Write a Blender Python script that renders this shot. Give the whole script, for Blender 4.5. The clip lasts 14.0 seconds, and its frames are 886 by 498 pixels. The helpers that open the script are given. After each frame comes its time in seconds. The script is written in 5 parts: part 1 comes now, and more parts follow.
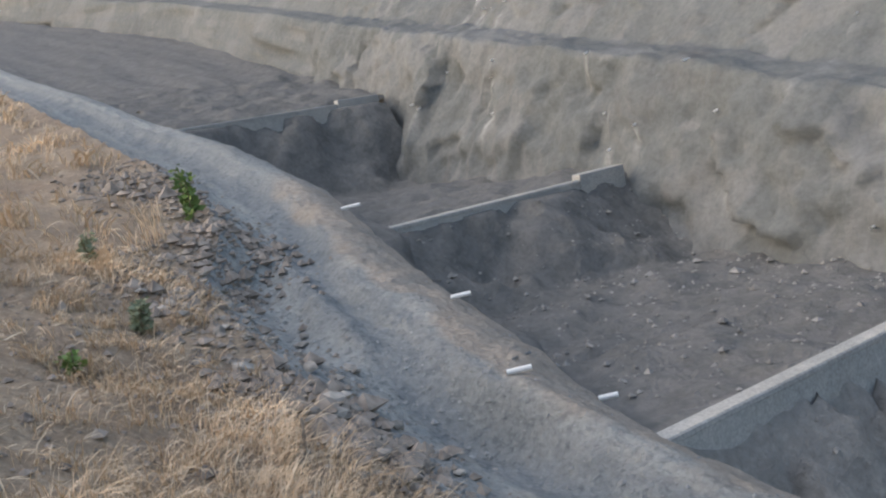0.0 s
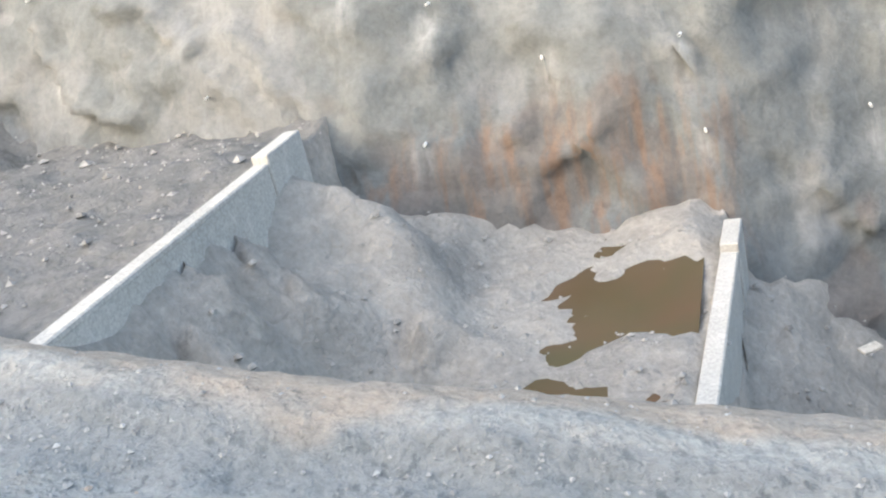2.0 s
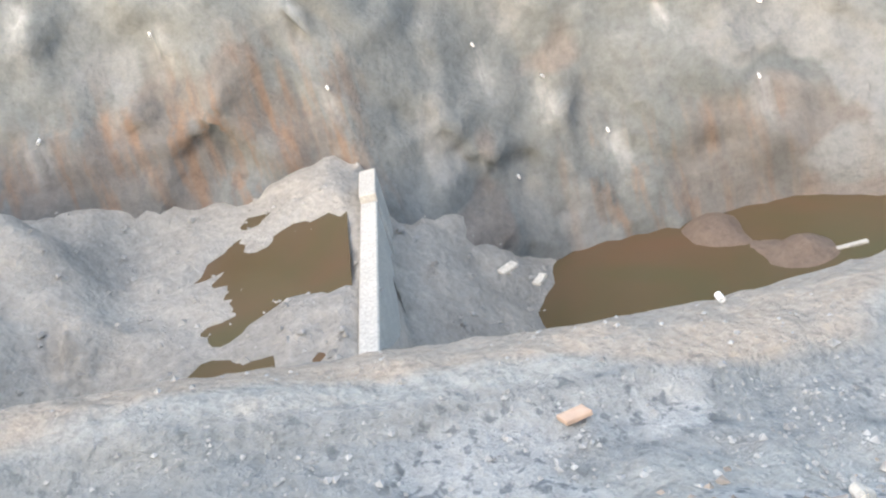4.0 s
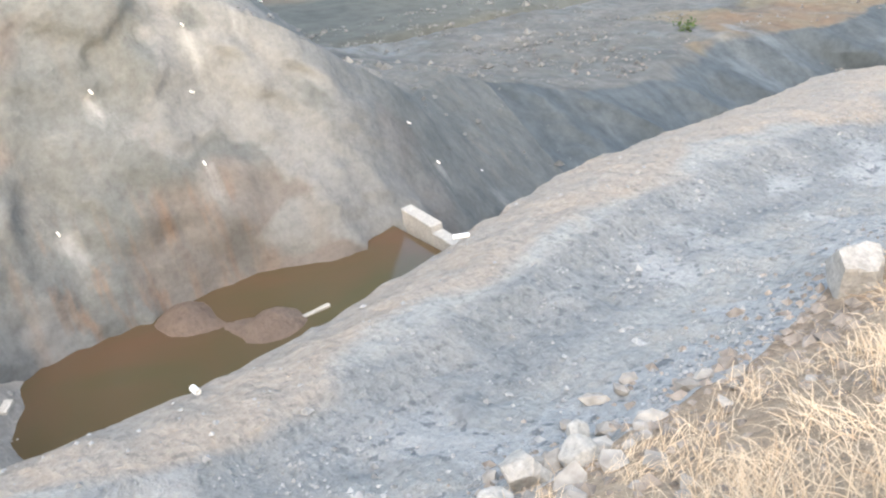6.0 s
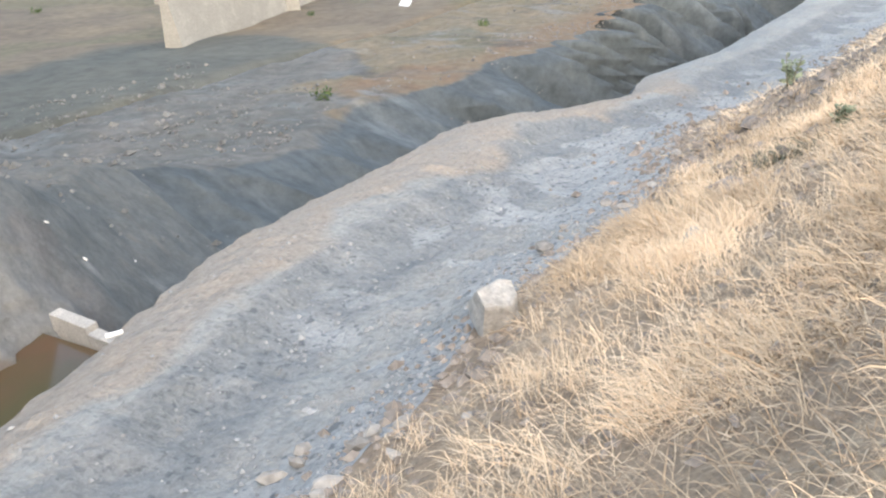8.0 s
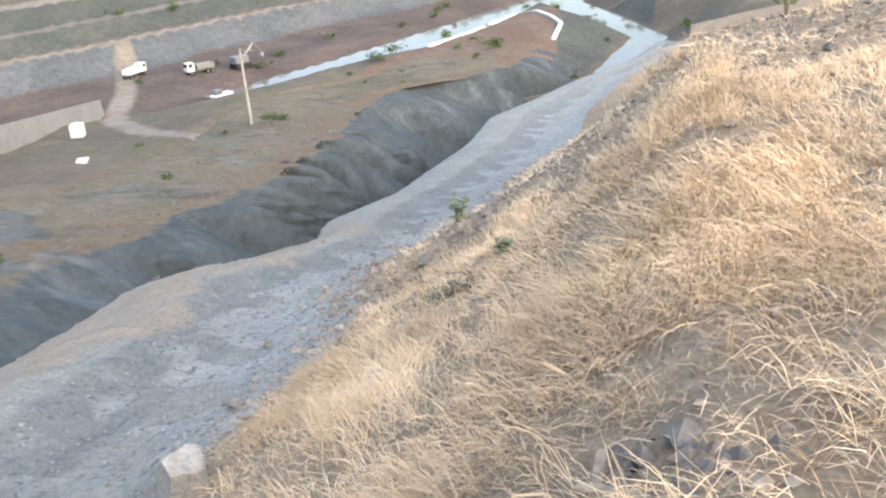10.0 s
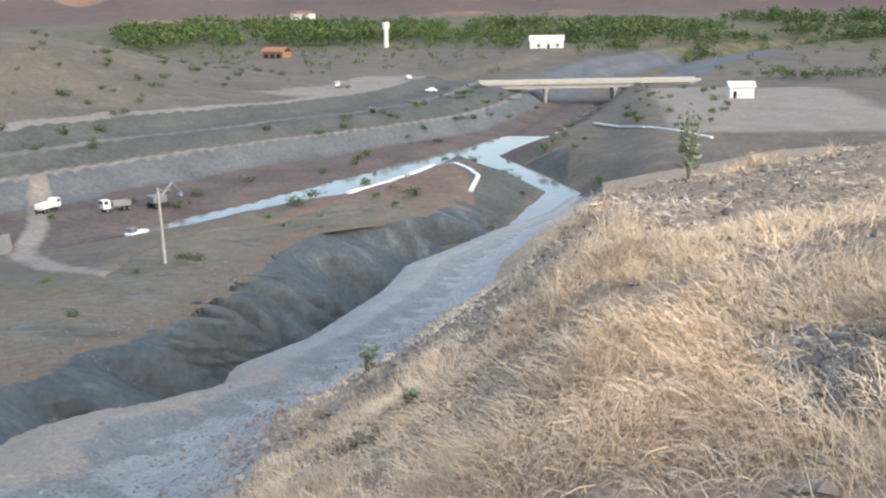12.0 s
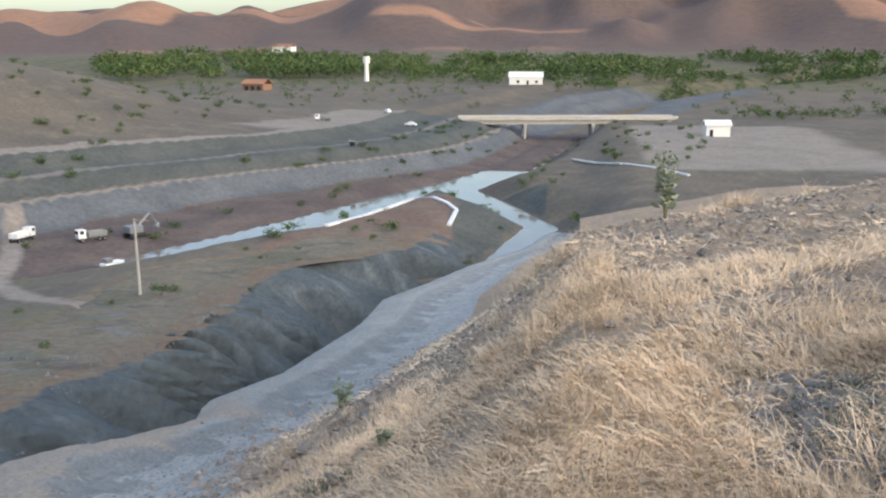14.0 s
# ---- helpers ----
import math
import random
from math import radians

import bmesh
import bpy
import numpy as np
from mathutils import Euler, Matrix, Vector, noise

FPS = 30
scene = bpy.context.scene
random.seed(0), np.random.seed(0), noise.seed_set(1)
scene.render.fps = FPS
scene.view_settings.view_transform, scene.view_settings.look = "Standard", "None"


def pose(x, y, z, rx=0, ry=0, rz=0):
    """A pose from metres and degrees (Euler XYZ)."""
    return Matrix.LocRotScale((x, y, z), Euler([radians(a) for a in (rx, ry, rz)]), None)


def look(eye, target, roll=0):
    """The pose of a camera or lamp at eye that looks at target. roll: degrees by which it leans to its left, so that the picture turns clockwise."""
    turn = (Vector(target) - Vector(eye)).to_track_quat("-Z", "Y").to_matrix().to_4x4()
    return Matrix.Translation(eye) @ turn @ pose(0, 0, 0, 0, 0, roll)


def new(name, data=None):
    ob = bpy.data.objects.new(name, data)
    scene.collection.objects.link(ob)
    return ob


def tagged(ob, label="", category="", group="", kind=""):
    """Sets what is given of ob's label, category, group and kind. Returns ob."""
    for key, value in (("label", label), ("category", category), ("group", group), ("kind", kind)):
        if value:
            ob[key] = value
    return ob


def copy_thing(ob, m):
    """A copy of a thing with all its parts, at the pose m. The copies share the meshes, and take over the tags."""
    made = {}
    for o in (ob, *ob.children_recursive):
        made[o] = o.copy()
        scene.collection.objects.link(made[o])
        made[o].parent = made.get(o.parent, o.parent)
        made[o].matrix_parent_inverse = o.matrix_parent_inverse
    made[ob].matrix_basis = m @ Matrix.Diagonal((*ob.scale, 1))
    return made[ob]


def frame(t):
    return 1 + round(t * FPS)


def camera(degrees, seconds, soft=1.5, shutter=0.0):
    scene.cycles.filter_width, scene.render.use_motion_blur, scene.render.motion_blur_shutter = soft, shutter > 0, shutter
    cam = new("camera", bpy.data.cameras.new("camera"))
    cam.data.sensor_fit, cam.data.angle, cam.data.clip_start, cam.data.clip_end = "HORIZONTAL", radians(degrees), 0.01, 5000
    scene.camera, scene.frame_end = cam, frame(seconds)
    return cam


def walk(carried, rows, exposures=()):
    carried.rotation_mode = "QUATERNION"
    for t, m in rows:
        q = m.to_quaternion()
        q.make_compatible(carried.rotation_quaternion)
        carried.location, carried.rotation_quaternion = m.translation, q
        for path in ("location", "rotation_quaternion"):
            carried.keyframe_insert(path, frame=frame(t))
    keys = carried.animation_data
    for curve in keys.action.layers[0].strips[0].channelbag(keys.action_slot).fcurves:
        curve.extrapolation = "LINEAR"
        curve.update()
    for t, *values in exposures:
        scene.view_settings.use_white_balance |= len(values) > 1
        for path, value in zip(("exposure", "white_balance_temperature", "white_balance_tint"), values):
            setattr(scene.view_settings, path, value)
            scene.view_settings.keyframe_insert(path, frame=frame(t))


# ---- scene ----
import itertools

cam = camera(48.36, 14.0, soft=2.2)

PATH = [
    (0.0, pose(-0.313, 0.217, 36.027, 82.20, 9.98, 53.51)),
    (0.5, pose(-0.337, 0.272, 36.047, 79.58, 11.02, 47.32)),
    (1.0, pose(-0.345, 0.326, 35.915, 76.88, 12.14, 38.85)),
    (1.5, pose(-0.308, 0.382, 35.783, 72.59, 13.25, 29.59)),
    (2.0, pose(-0.229, 0.414, 35.762, 68.40, 13.10, 15.56)),
    (4.3, pose(0.045, 0.441, 35.735, 60.63, 13.75, -8.45)),
    (4.5, pose(0.084, 0.390, 35.796, 60.36, 13.22, -10.02)),
    (5.0, pose(0.258, 0.353, 35.821, 59.45, 11.40, -19.95)),
    (5.5, pose(0.245, 0.468, 35.734, 59.97, 9.91, -29.07)),
    (6.0, pose(0.216, 0.502, 35.700, 60.04, 7.88, -38.02)),
    (6.5, pose(0.183, 0.479, 35.734, 61.18, 7.70, -43.94)),
    (7.0, pose(0.168, 0.457, 35.720, 61.06, 7.39, -50.14)),
    (7.5, pose(0.275, 0.384, 35.721, 60.80, 6.01, -55.36)),
    (8.0, pose(0.319, 0.316, 35.746, 61.57, 6.13, -58.83)),
    (8.5, pose(0.368, 0.277, 35.741, 61.79, 6.22, -64.92)),
    (9.0, pose(0.376, 0.226, 35.733, 62.87, 5.24, -70.48)),
    (9.2, pose(0.401, 0.193, 35.763, 63.29, 5.52, -72.38)),
    (11.3, pose(0.462, 0.026, 35.843, 74.34, 1.65, -81.06)),
    (11.5, pose(0.481, 0.030, 35.856, 73.75, 1.37, -80.57)),
    (12.0, pose(0.475, 0.001, 35.854, 76.56, 0.92, -80.88)),
    (12.5, pose(0.491, -0.006, 35.926, 75.49, 0.87, -81.77)),
    (13.0, pose(0.482, 0.009, 35.926, 76.76, -0.07, -80.58)),
    (13.5, pose(0.520, -0.013, 35.882, 76.74, -0.33, -80.97)),
    (14.0, pose(0.585, -0.012, 35.906, 78.50, 0.01, -81.99)),
]
EXPOSURES = [(0.0, 0.93, 6700, 11), (0.4, 1.18, 6700, 11), (0.8, 1.75, 6800, 8), (1.2, 2.07, 6800, 8), (2.0, 2.17, 7000, 9), (5.0, 2.28, 7150, 10),
             (7.5, 1.98, 7250, 11), (9.2, 1.85, 7100, 10), (10.3, 1.6, 6800, 10), (11.3, 1.34, 6450, 9), (12.5, 1.23, 6400, 9), (14.0, 1.0, 6400, 9)]
walk(cam, PATH, EXPOSURES)

# ---- light: dusk, sun behind thin cloud, soft sky ----
world = bpy.data.worlds.new("dusk_sky")
scene.world = world
world.use_nodes = True
wn = world.node_tree
wn.nodes.clear()
w_out = wn.nodes.new("ShaderNodeOutputWorld")
w_bg = wn.nodes.new("ShaderNodeBackground")
w_sky = wn.nodes.new("ShaderNodeTexSky")
w_sky.sky_type = "NISHITA"
w_sky.sun_disc = False
w_sky.sun_elevation = radians(24)
w_sky.sun_rotation = radians(215)
w_sky.air_density = 1.0
w_sky.dust_density = 2.6
w_bg.inputs["Strength"].default_value = 0.15
wn.links.new(w_sky.outputs[0], w_bg.inputs["Color"])
wn.links.new(w_bg.outputs[0], w_out.inputs["Surface"])

sun_data = bpy.data.lights.new("sun", "SUN")
sun_data.energy = 0.6
sun_data.angle = radians(60)
sun_data.color = (1.0, 0.985, 0.97)
sun = new("sun", sun_data)
sun.matrix_world = look((-30, -30, 120), (0, 0, 20))

EYE = 36.0          # eye height over the river


# ---- materials ----
def mat(name, base, second, third=None, scale=1.0, rough=0.9, bump=0.4, fine=22.0, streak=None, zones=None, spec=0.25, detail=10.0, shade=0.62, pits=None):
    """A mineral or soil surface: two colours mixed by broad noise, a third by fine specks, with relief at two sizes."""
    m = bpy.data.materials.new(name)
    m.use_nodes = True
    nt = m.node_tree
    N, L = nt.nodes, nt.links
    b = N["Principled BSDF"]
    b.inputs["Roughness"].default_value = rough
    b.inputs["Specular IOR Level"].default_value = spec
    geo = N.new("ShaderNodeNewGeometry")

    def nz(s, det=detail, rgh=0.6, vec=None, dist=0.0):
        n = N.new("ShaderNodeTexNoise")
        n.inputs["Scale"].default_value = s
        n.inputs["Detail"].default_value = det
        n.inputs["Roughness"].default_value = rgh
        n.inputs["Distortion"].default_value = dist
        L.new(vec or geo.outputs["Position"], n.inputs["Vector"])
        return n.outputs["Fac"]

    def ramp(f, lo, hi):
        r = N.new("ShaderNodeMapRange")
        r.inputs["From Min"].default_value = lo
        r.inputs["From Max"].default_value = hi
        L.new(f, r.inputs["Value"])
        return r.outputs["Result"]

    def mix(f, a, c, mode="MIX"):
        x = N.new("ShaderNodeMix")
        x.data_type = "RGBA"
        x.blend_type = mode
        if hasattr(f, "is_linked"):
            L.new(f, x.inputs[0])
        else:
            x.inputs[0].default_value = f
        for s, v in ((x.inputs[6], a), (x.inputs[7], c)):
            if hasattr(v, "is_linked"):
                L.new(v, s)
            else:
                s.default_value = (*v, 1)
        return x.outputs[2]

    col = mix(ramp(nz(0.22 * scale, dist=0.6), 0.36, 0.64), base, second)
    if third:
        col = mix(ramp(nz(1.3 * scale, dist=0.3), 0.5, 0.72), col, third)
    if zones:
        for attr, za, zb in zones:
            at = N.new("ShaderNodeAttribute")
            at.attribute_name = attr
            zc = mix(ramp(nz(0.9 * scale, dist=0.5), 0.38, 0.62), za, zb)
            soft = N.new("ShaderNodeMath")
            soft.operation = "ADD"
            L.new(at.outputs["Fac"], soft.inputs[0])
            L.new(ramp(nz(0.7 * scale), -0.5, 1.5), soft.inputs[1])
            col = mix(ramp(soft.outputs[0], 0.8, 1.2), col, zc)
    if streak:
        for tint, lo, amount, sx, *only in streak:
            mp = N.new("ShaderNodeMapping")
            mp.inputs["Scale"].default_value = (sx, sx * 0.5, sx * 0.05)
            L.new(geo.outputs["Position"], mp.inputs["Vector"])
            f = ramp(nz(1.0, 5.0, 0.55, mp.outputs["Vector"]), lo, lo + 0.16)
            g = N.new("ShaderNodeMath")
            g.operation = "MULTIPLY"
            L.new(f, g.inputs[0])
            if only:
                at = N.new("ShaderNodeAttribute")
                at.attribute_name = only[0]
                L.new(at.outputs["Fac"], g.inputs[1])
            else:
                L.new(ramp(nz(0.16, 3.0), 0.42, 0.66), g.inputs[1])
            g2 = N.new("ShaderNodeMath")
            g2.operation = "MULTIPLY"
            L.new(g.outputs[0], g2.inputs[0])
            g2.inputs[1].default_value = amount
            col = mix(g2.outputs[0], col, tint)
    grain = nz(fine, 6.0, 0.7)
    dark = mix(1.0, col, (shade, shade, shade), "MULTIPLY")
    col = mix(ramp(grain, 0.3, 0.62), dark, col)
    if pits:
        at = N.new("ShaderNodeAttribute")
        at.attribute_name = pits[0]
        g = N.new("ShaderNodeMath")
        g.operation = "MULTIPLY"
        L.new(ramp(nz(pits[1], 3.0, 0.5, dist=0.4), 0.43, 0.36), g.inputs[0])
        L.new(ramp(at.outputs["Fac"], -0.3, 0.6), g.inputs[1])
        col = mix(g.outputs[0], col, mix(1.0, col, (0.5, 0.53, 0.56), "MULTIPLY"))
    L.new(col, b.inputs["Base Color"])
    bp = N.new("ShaderNodeBump")
    bp.inputs["Strength"].default_value = bump
    bp.inputs["Distance"].default_value = 0.05
    L.new(grain, bp.inputs["Height"])
    bp2 = N.new("ShaderNodeBump")
    bp2.inputs["Strength"].default_value = bump
    bp2.inputs["Distance"].default_value = 0.25
    L.new(nz(fine * 0.14), bp2.inputs["Height"])
    L.new(bp.outputs[0], bp2.inputs["Normal"])
    L.new(bp2.outputs[0], b.inputs["Normal"])
    return m


def plain_mat(name, color, rough=0.6, metal=0.0, vary=0.25, scale=6.0, per_object=False, translucent=0.0):
    m = bpy.data.materials.new(name)
    m.use_nodes = True
    N, L = m.node_tree.nodes, m.node_tree.links
    b = N["Principled BSDF"]
    b.inputs["Roughness"].default_value = rough
    b.inputs["Metallic"].default_value = metal
    n = N.new("ShaderNodeTexNoise")
    n.inputs["Scale"].default_value = scale
    n.inputs["Detail"].default_value = 6
    geo = N.new("ShaderNodeNewGeometry")
    L.new(geo.outputs["Position"], n.inputs["Vector"])
    r = N.new("ShaderNodeMapRange")
    r.inputs["From Min"].default_value, r.inputs["From Max"].default_value = 0.3, 0.7
    r.inputs["To Min"].default_value, r.inputs["To Max"].default_value = 1 - vary, 1 + vary * 0.4
    L.new(n.outputs["Fac"], r.inputs["Value"])
    hsv = N.new("ShaderNodeHueSaturation")
    hsv.inputs["Color"].default_value = (*color, 1)
    L.new(r.outputs["Result"], hsv.inputs["Value"])
    out = hsv.outputs["Color"]
    if per_object:
        info = N.new("ShaderNodeObjectInfo")
        r2 = N.new("ShaderNodeMapRange")
        r2.inputs["To Min"].default_value, r2.inputs["To Max"].default_value = 0.7, 1.25
        L.new(info.outputs["Random"], r2.inputs["Value"])
        h2 = N.new("ShaderNodeHueSaturation")
        L.new(out, h2.inputs["Color"])
        L.new(r2.outputs["Result"], h2.inputs["Value"])
        out = h2.outputs["Color"]
    L.new(out, b.inputs["Base Color"])
    return m


def blade_mat(name, a, c, third):
    """Dry stalks and leaves: the colour goes from piece to piece."""
    m = bpy.data.materials.new(name)
    m.use_nodes = True
    N, L = m.node_tree.nodes, m.node_tree.links
    b = N["Principled BSDF"]
    b.inputs["Roughness"].default_value = 0.8
    b.inputs["Specular IOR Level"].default_value = 0.15
    geo = N.new("ShaderNodeNewGeometry")
    cr = N.new("ShaderNodeValToRGB")
    cr.color_ramp.elements[0].color = (*a, 1)
    cr.color_ramp.elements[1].color = (*c, 1)
    e = cr.color_ramp.elements.new(0.55)
    e.color = (*third, 1)
    L.new(geo.outputs["Random Per Island"], cr.inputs["Fac"])
    n = N.new("ShaderNodeTexNoise")
    n.inputs["Scale"].default_value = 0.5
    n.inputs["Detail"].default_value = 4
    L.new(geo.outputs["Position"], n.inputs["Vector"])
    r = N.new("ShaderNodeMapRange")
    r.inputs["From Min"].default_value, r.inputs["From Max"].default_value = 0.32, 0.68
    r.inputs["To Min"].default_value, r.inputs["To Max"].default_value = 0.6, 1.15
    L.new(n.outputs["Fac"], r.inputs["Value"])
    hsv = N.new("ShaderNodeHueSaturation")
    L.new(cr.outputs["Color"], hsv.inputs["Color"])
    L.new(r.outputs["Result"], hsv.inputs["Value"])
    L.new(hsv.outputs["Color"], b.inputs["Base Color"])
    return m


def water_mat(name, color, rough, other=None, scale=0.25):
    m = bpy.data.materials.new(name)
    m.use_nodes = True
    N, L = m.node_tree.nodes, m.node_tree.links
    b = N["Principled BSDF"]
    b.inputs["Roughness"].default_value = rough
    b.inputs["IOR"].default_value = 1.33
    geo = N.new("ShaderNodeNewGeometry")
    silt = N.new("ShaderNodeTexNoise")
    silt.inputs["Scale"].default_value = scale
    silt.inputs["Detail"].default_value = 5
    silt.inputs["Distortion"].default_value = 0.8
    L.new(geo.outputs["Position"], silt.inputs["Vector"])
    cr = N.new("ShaderNodeValToRGB")
    cr.color_ramp.elements[0].position, cr.color_ramp.elements[1].position = 0.36, 0.64
    cr.color_ramp.elements[0].color = (*color, 1)
    cr.color_ramp.elements[1].color = (*(other or color), 1)
    L.new(silt.outputs["Fac"], cr.inputs["Fac"])
    L.new(cr.outputs["Color"], b.inputs["Base Color"])
    n = N.new("ShaderNodeTexNoise")
    n.inputs["Scale"].default_value = 2.5
    n.inputs["Detail"].default_value = 4
    L.new(geo.outputs["Position"], n.inputs["Vector"])
    bp = N.new("ShaderNodeBump")
    bp.inputs["Strength"].default_value = 0.06
    bp.inputs["Distance"].default_value = 0.03
    L.new(n.outputs["Fac"], bp.inputs["Height"])
    L.new(bp.outputs[0], b.inputs["Normal"])
    return m


# bluish band down the bench's middle: crease shade and stain, put into the colour
M_BENCH = mat("sprayed_concrete_bench", (0.415, 0.428, 0.412), (0.34, 0.352, 0.345), (0.44, 0.42, 0.38), scale=1.2, shade=0.7, bump=1.0, fine=11.0,
              streak=None, pits=("inner", 8.0), zones=[("trough_shade", (0.26, 0.28, 0.285), (0.32, 0.335, 0.335)), ("inner", (0.46, 0.475, 0.47), (0.38, 0.395, 0.395)), ("outer", (0.43, 0.375, 0.315), (0.39, 0.36, 0.32))])
M_ROCK = mat("sprayed_concrete_rock", (0.17, 0.18, 0.177), (0.138, 0.148, 0.148), (0.195, 0.202, 0.199), scale=1.1, bump=0.6, fine=6.0,
             streak=[((0.20, 0.155, 0.12), 0.54, 0.3, 1.8), ((0.23, 0.145, 0.095), 0.5, 0.7, 3.0, "seep"), ((0.095, 0.102, 0.104), 0.5, 0.6, 2.2, "seep"),
                     ((0.21, 0.215, 0.21), 0.54, 0.5, 0.9), ((0.09, 0.097, 0.098), 0.56, 0.3, 1.6), ((0.34, 0.345, 0.335), 0.45, 0.9, 2.0, "lime")],
             zones=[("gravel", (0.118, 0.126, 0.12), (0.168, 0.166, 0.156)), ("grey", (0.115, 0.127, 0.127), (0.152, 0.161, 0.158)),
                    ("pink", (0.174, 0.157, 0.145), (0.154, 0.147, 0.139)), ("pale", (0.212, 0.217, 0.214), (0.19, 0.197, 0.195)),
                    ("dry", (0.25, 0.21, 0.152), (0.20, 0.168, 0.12)), ("rust", (0.26, 0.165, 0.10), (0.24, 0.19, 0.13))], shade=0.74)
# pale and dark streaks paint lit ridges and shaded hollows onto the flutes
M_GULLY = mat("grey_gully_earth", (0.074, 0.092, 0.103), (0.112, 0.133, 0.144), (0.094, 0.111, 0.12), scale=0.5, bump=0.5, fine=1.6,
              streak=[((0.22, 0.248, 0.26), 0.5, 0.75, 0.5), ((0.06, 0.07, 0.075), 0.5, 0.75, 0.4)],
              zones=[("gravel", (0.11, 0.118, 0.113), (0.16, 0.158, 0.15)), ("dry", (0.225, 0.188, 0.135), (0.17, 0.148, 0.105)),
                     ("scrub", (0.14, 0.133, 0.092), (0.17, 0.15, 0.104)), ("rust", (0.205, 0.142, 0.094), (0.20, 0.16, 0.112))])
M_FLOOR = mat("channel_floor_rubble", (0.345, 0.326, 0.297), (0.27, 0.256, 0.236), (0.39, 0.362, 0.325), scale=2.2, bump=0.8, fine=8.0,
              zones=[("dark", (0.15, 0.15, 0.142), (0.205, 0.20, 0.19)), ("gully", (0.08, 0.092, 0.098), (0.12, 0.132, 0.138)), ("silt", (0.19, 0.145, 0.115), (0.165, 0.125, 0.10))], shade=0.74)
M_SOIL = mat("dry_hill_soil", (0.45, 0.35, 0.25), (0.34, 0.26, 0.19), (0.52, 0.42, 0.31), scale=1.6, bump=0.8, fine=14.0)
# far hills: orange patches paint low sun on the folds, dark brown the rest
M_LAND = mat("valley_ground", (0.175, 0.147, 0.112), (0.128, 0.113, 0.093), (0.22, 0.185, 0.132), scale=0.1, bump=0.5, fine=0.9,
             zones=[("scrub", (0.14, 0.133, 0.092), (0.17, 0.15, 0.104)), ("mud", (0.115, 0.09, 0.082), (0.165, 0.128, 0.11)), ("riprap", (0.112, 0.124, 0.135), (0.155, 0.164, 0.173)), ("bank", (0.085, 0.094, 0.088), (0.12, 0.125, 0.112)), ("clay", (0.185, 0.125, 0.095), (0.225, 0.165, 0.125)),
                    ("road", (0.31, 0.27, 0.232), (0.265, 0.23, 0.195)), ("hill", (0.17, 0.115, 0.092), (0.125, 0.095, 0.085)), ("bare_or_sunlit", (0.40, 0.225, 0.14), (0.31, 0.18, 0.12)),
                    ("field", (0.09, 0.10, 0.05), (0.19, 0.155, 0.10))])
M_CONC = mat("cast_concrete", (0.52, 0.50, 0.46), (0.43, 0.42, 0.39), (0.56, 0.54, 0.50), scale=2.0, bump=0.2, fine=25.0)
M_WALLC = mat("weathered_concrete", (0.36, 0.36, 0.34), (0.29, 0.29, 0.275), (0.40, 0.395, 0.375), scale=0.6, bump=0.2, fine=9.0)
M_STONE = plain_mat("grey_stone", (0.36, 0.33, 0.29), 0.9, vary=0.35, scale=9, per_object=True)
M_BOULDER = mat("pale_boulder_stone", (0.60, 0.57, 0.51), (0.50, 0.47, 0.42), (0.65, 0.62, 0.57), scale=5, bump=0.5, fine=18)
M_WHITE = plain_mat("white_paint", (0.78, 0.78, 0.76), 0.6, vary=0.15)
M_PVC = plain_mat("white_plastic_pipe", (0.80, 0.80, 0.78), 0.4, vary=0.08)
M_DARK = plain_mat("dark_rubber", (0.03, 0.03, 0.03), 0.8)
M_GLASS = plain_mat("dark_window_glass", (0.03, 0.035, 0.04), 0.15)
M_STEEL = plain_mat("grey_steel", (0.25, 0.26, 0.27), 0.5, 0.3)
M_WOOD = plain_mat("weathered_wood", (0.30, 0.25, 0.20), 0.85, vary=0.4, scale=14)
M_TILE = plain_mat("fired_clay", (0.50, 0.36, 0.27), 0.85)
M_ROOF = plain_mat("clay_roof", (0.38, 0.19, 0.11), 0.85, vary=0.4, scale=2)
M_RUST = plain_mat("brown_brick_wall", (0.28, 0.16, 0.10), 0.9)
M_POND = water_mat("brown_pond_water", (0.075, 0.068, 0.036), 0.1, (0.105, 0.066, 0.040))
M_RIVER = water_mat("river_water", (0.23, 0.195, 0.17), 0.06, (0.17, 0.145, 0.125), 0.04)
M_GRASS = blade_mat("dry_grass_blades", (0.80, 0.61, 0.41), (0.62, 0.43, 0.27), (0.88, 0.71, 0.51))
M_LITTER = blade_mat("dead_grass_litter", (0.74, 0.58, 0.41), (0.50, 0.37, 0.25), (0.82, 0.68, 0.50))
M_TWIG = blade_mat("withered_weed", (0.20, 0.20, 0.15), (0.30, 0.27, 0.21), (0.15, 0.16, 0.11))
M_GREEN = blade_mat("green_leaf", (0.19, 0.31, 0.09), (0.32, 0.42, 0.16), (0.24, 0.36, 0.12))
M_WEED = blade_mat("grey_green_leaf", (0.27, 0.32, 0.21), (0.38, 0.42, 0.29), (0.32, 0.36, 0.24))
M_TREE = blade_mat("tree_foliage", (0.055, 0.098, 0.038), (0.15, 0.165, 0.06), (0.08, 0.13, 0.048))
M_STEM = plain_mat("plant_stem", (0.22, 0.19, 0.12), 0.9)


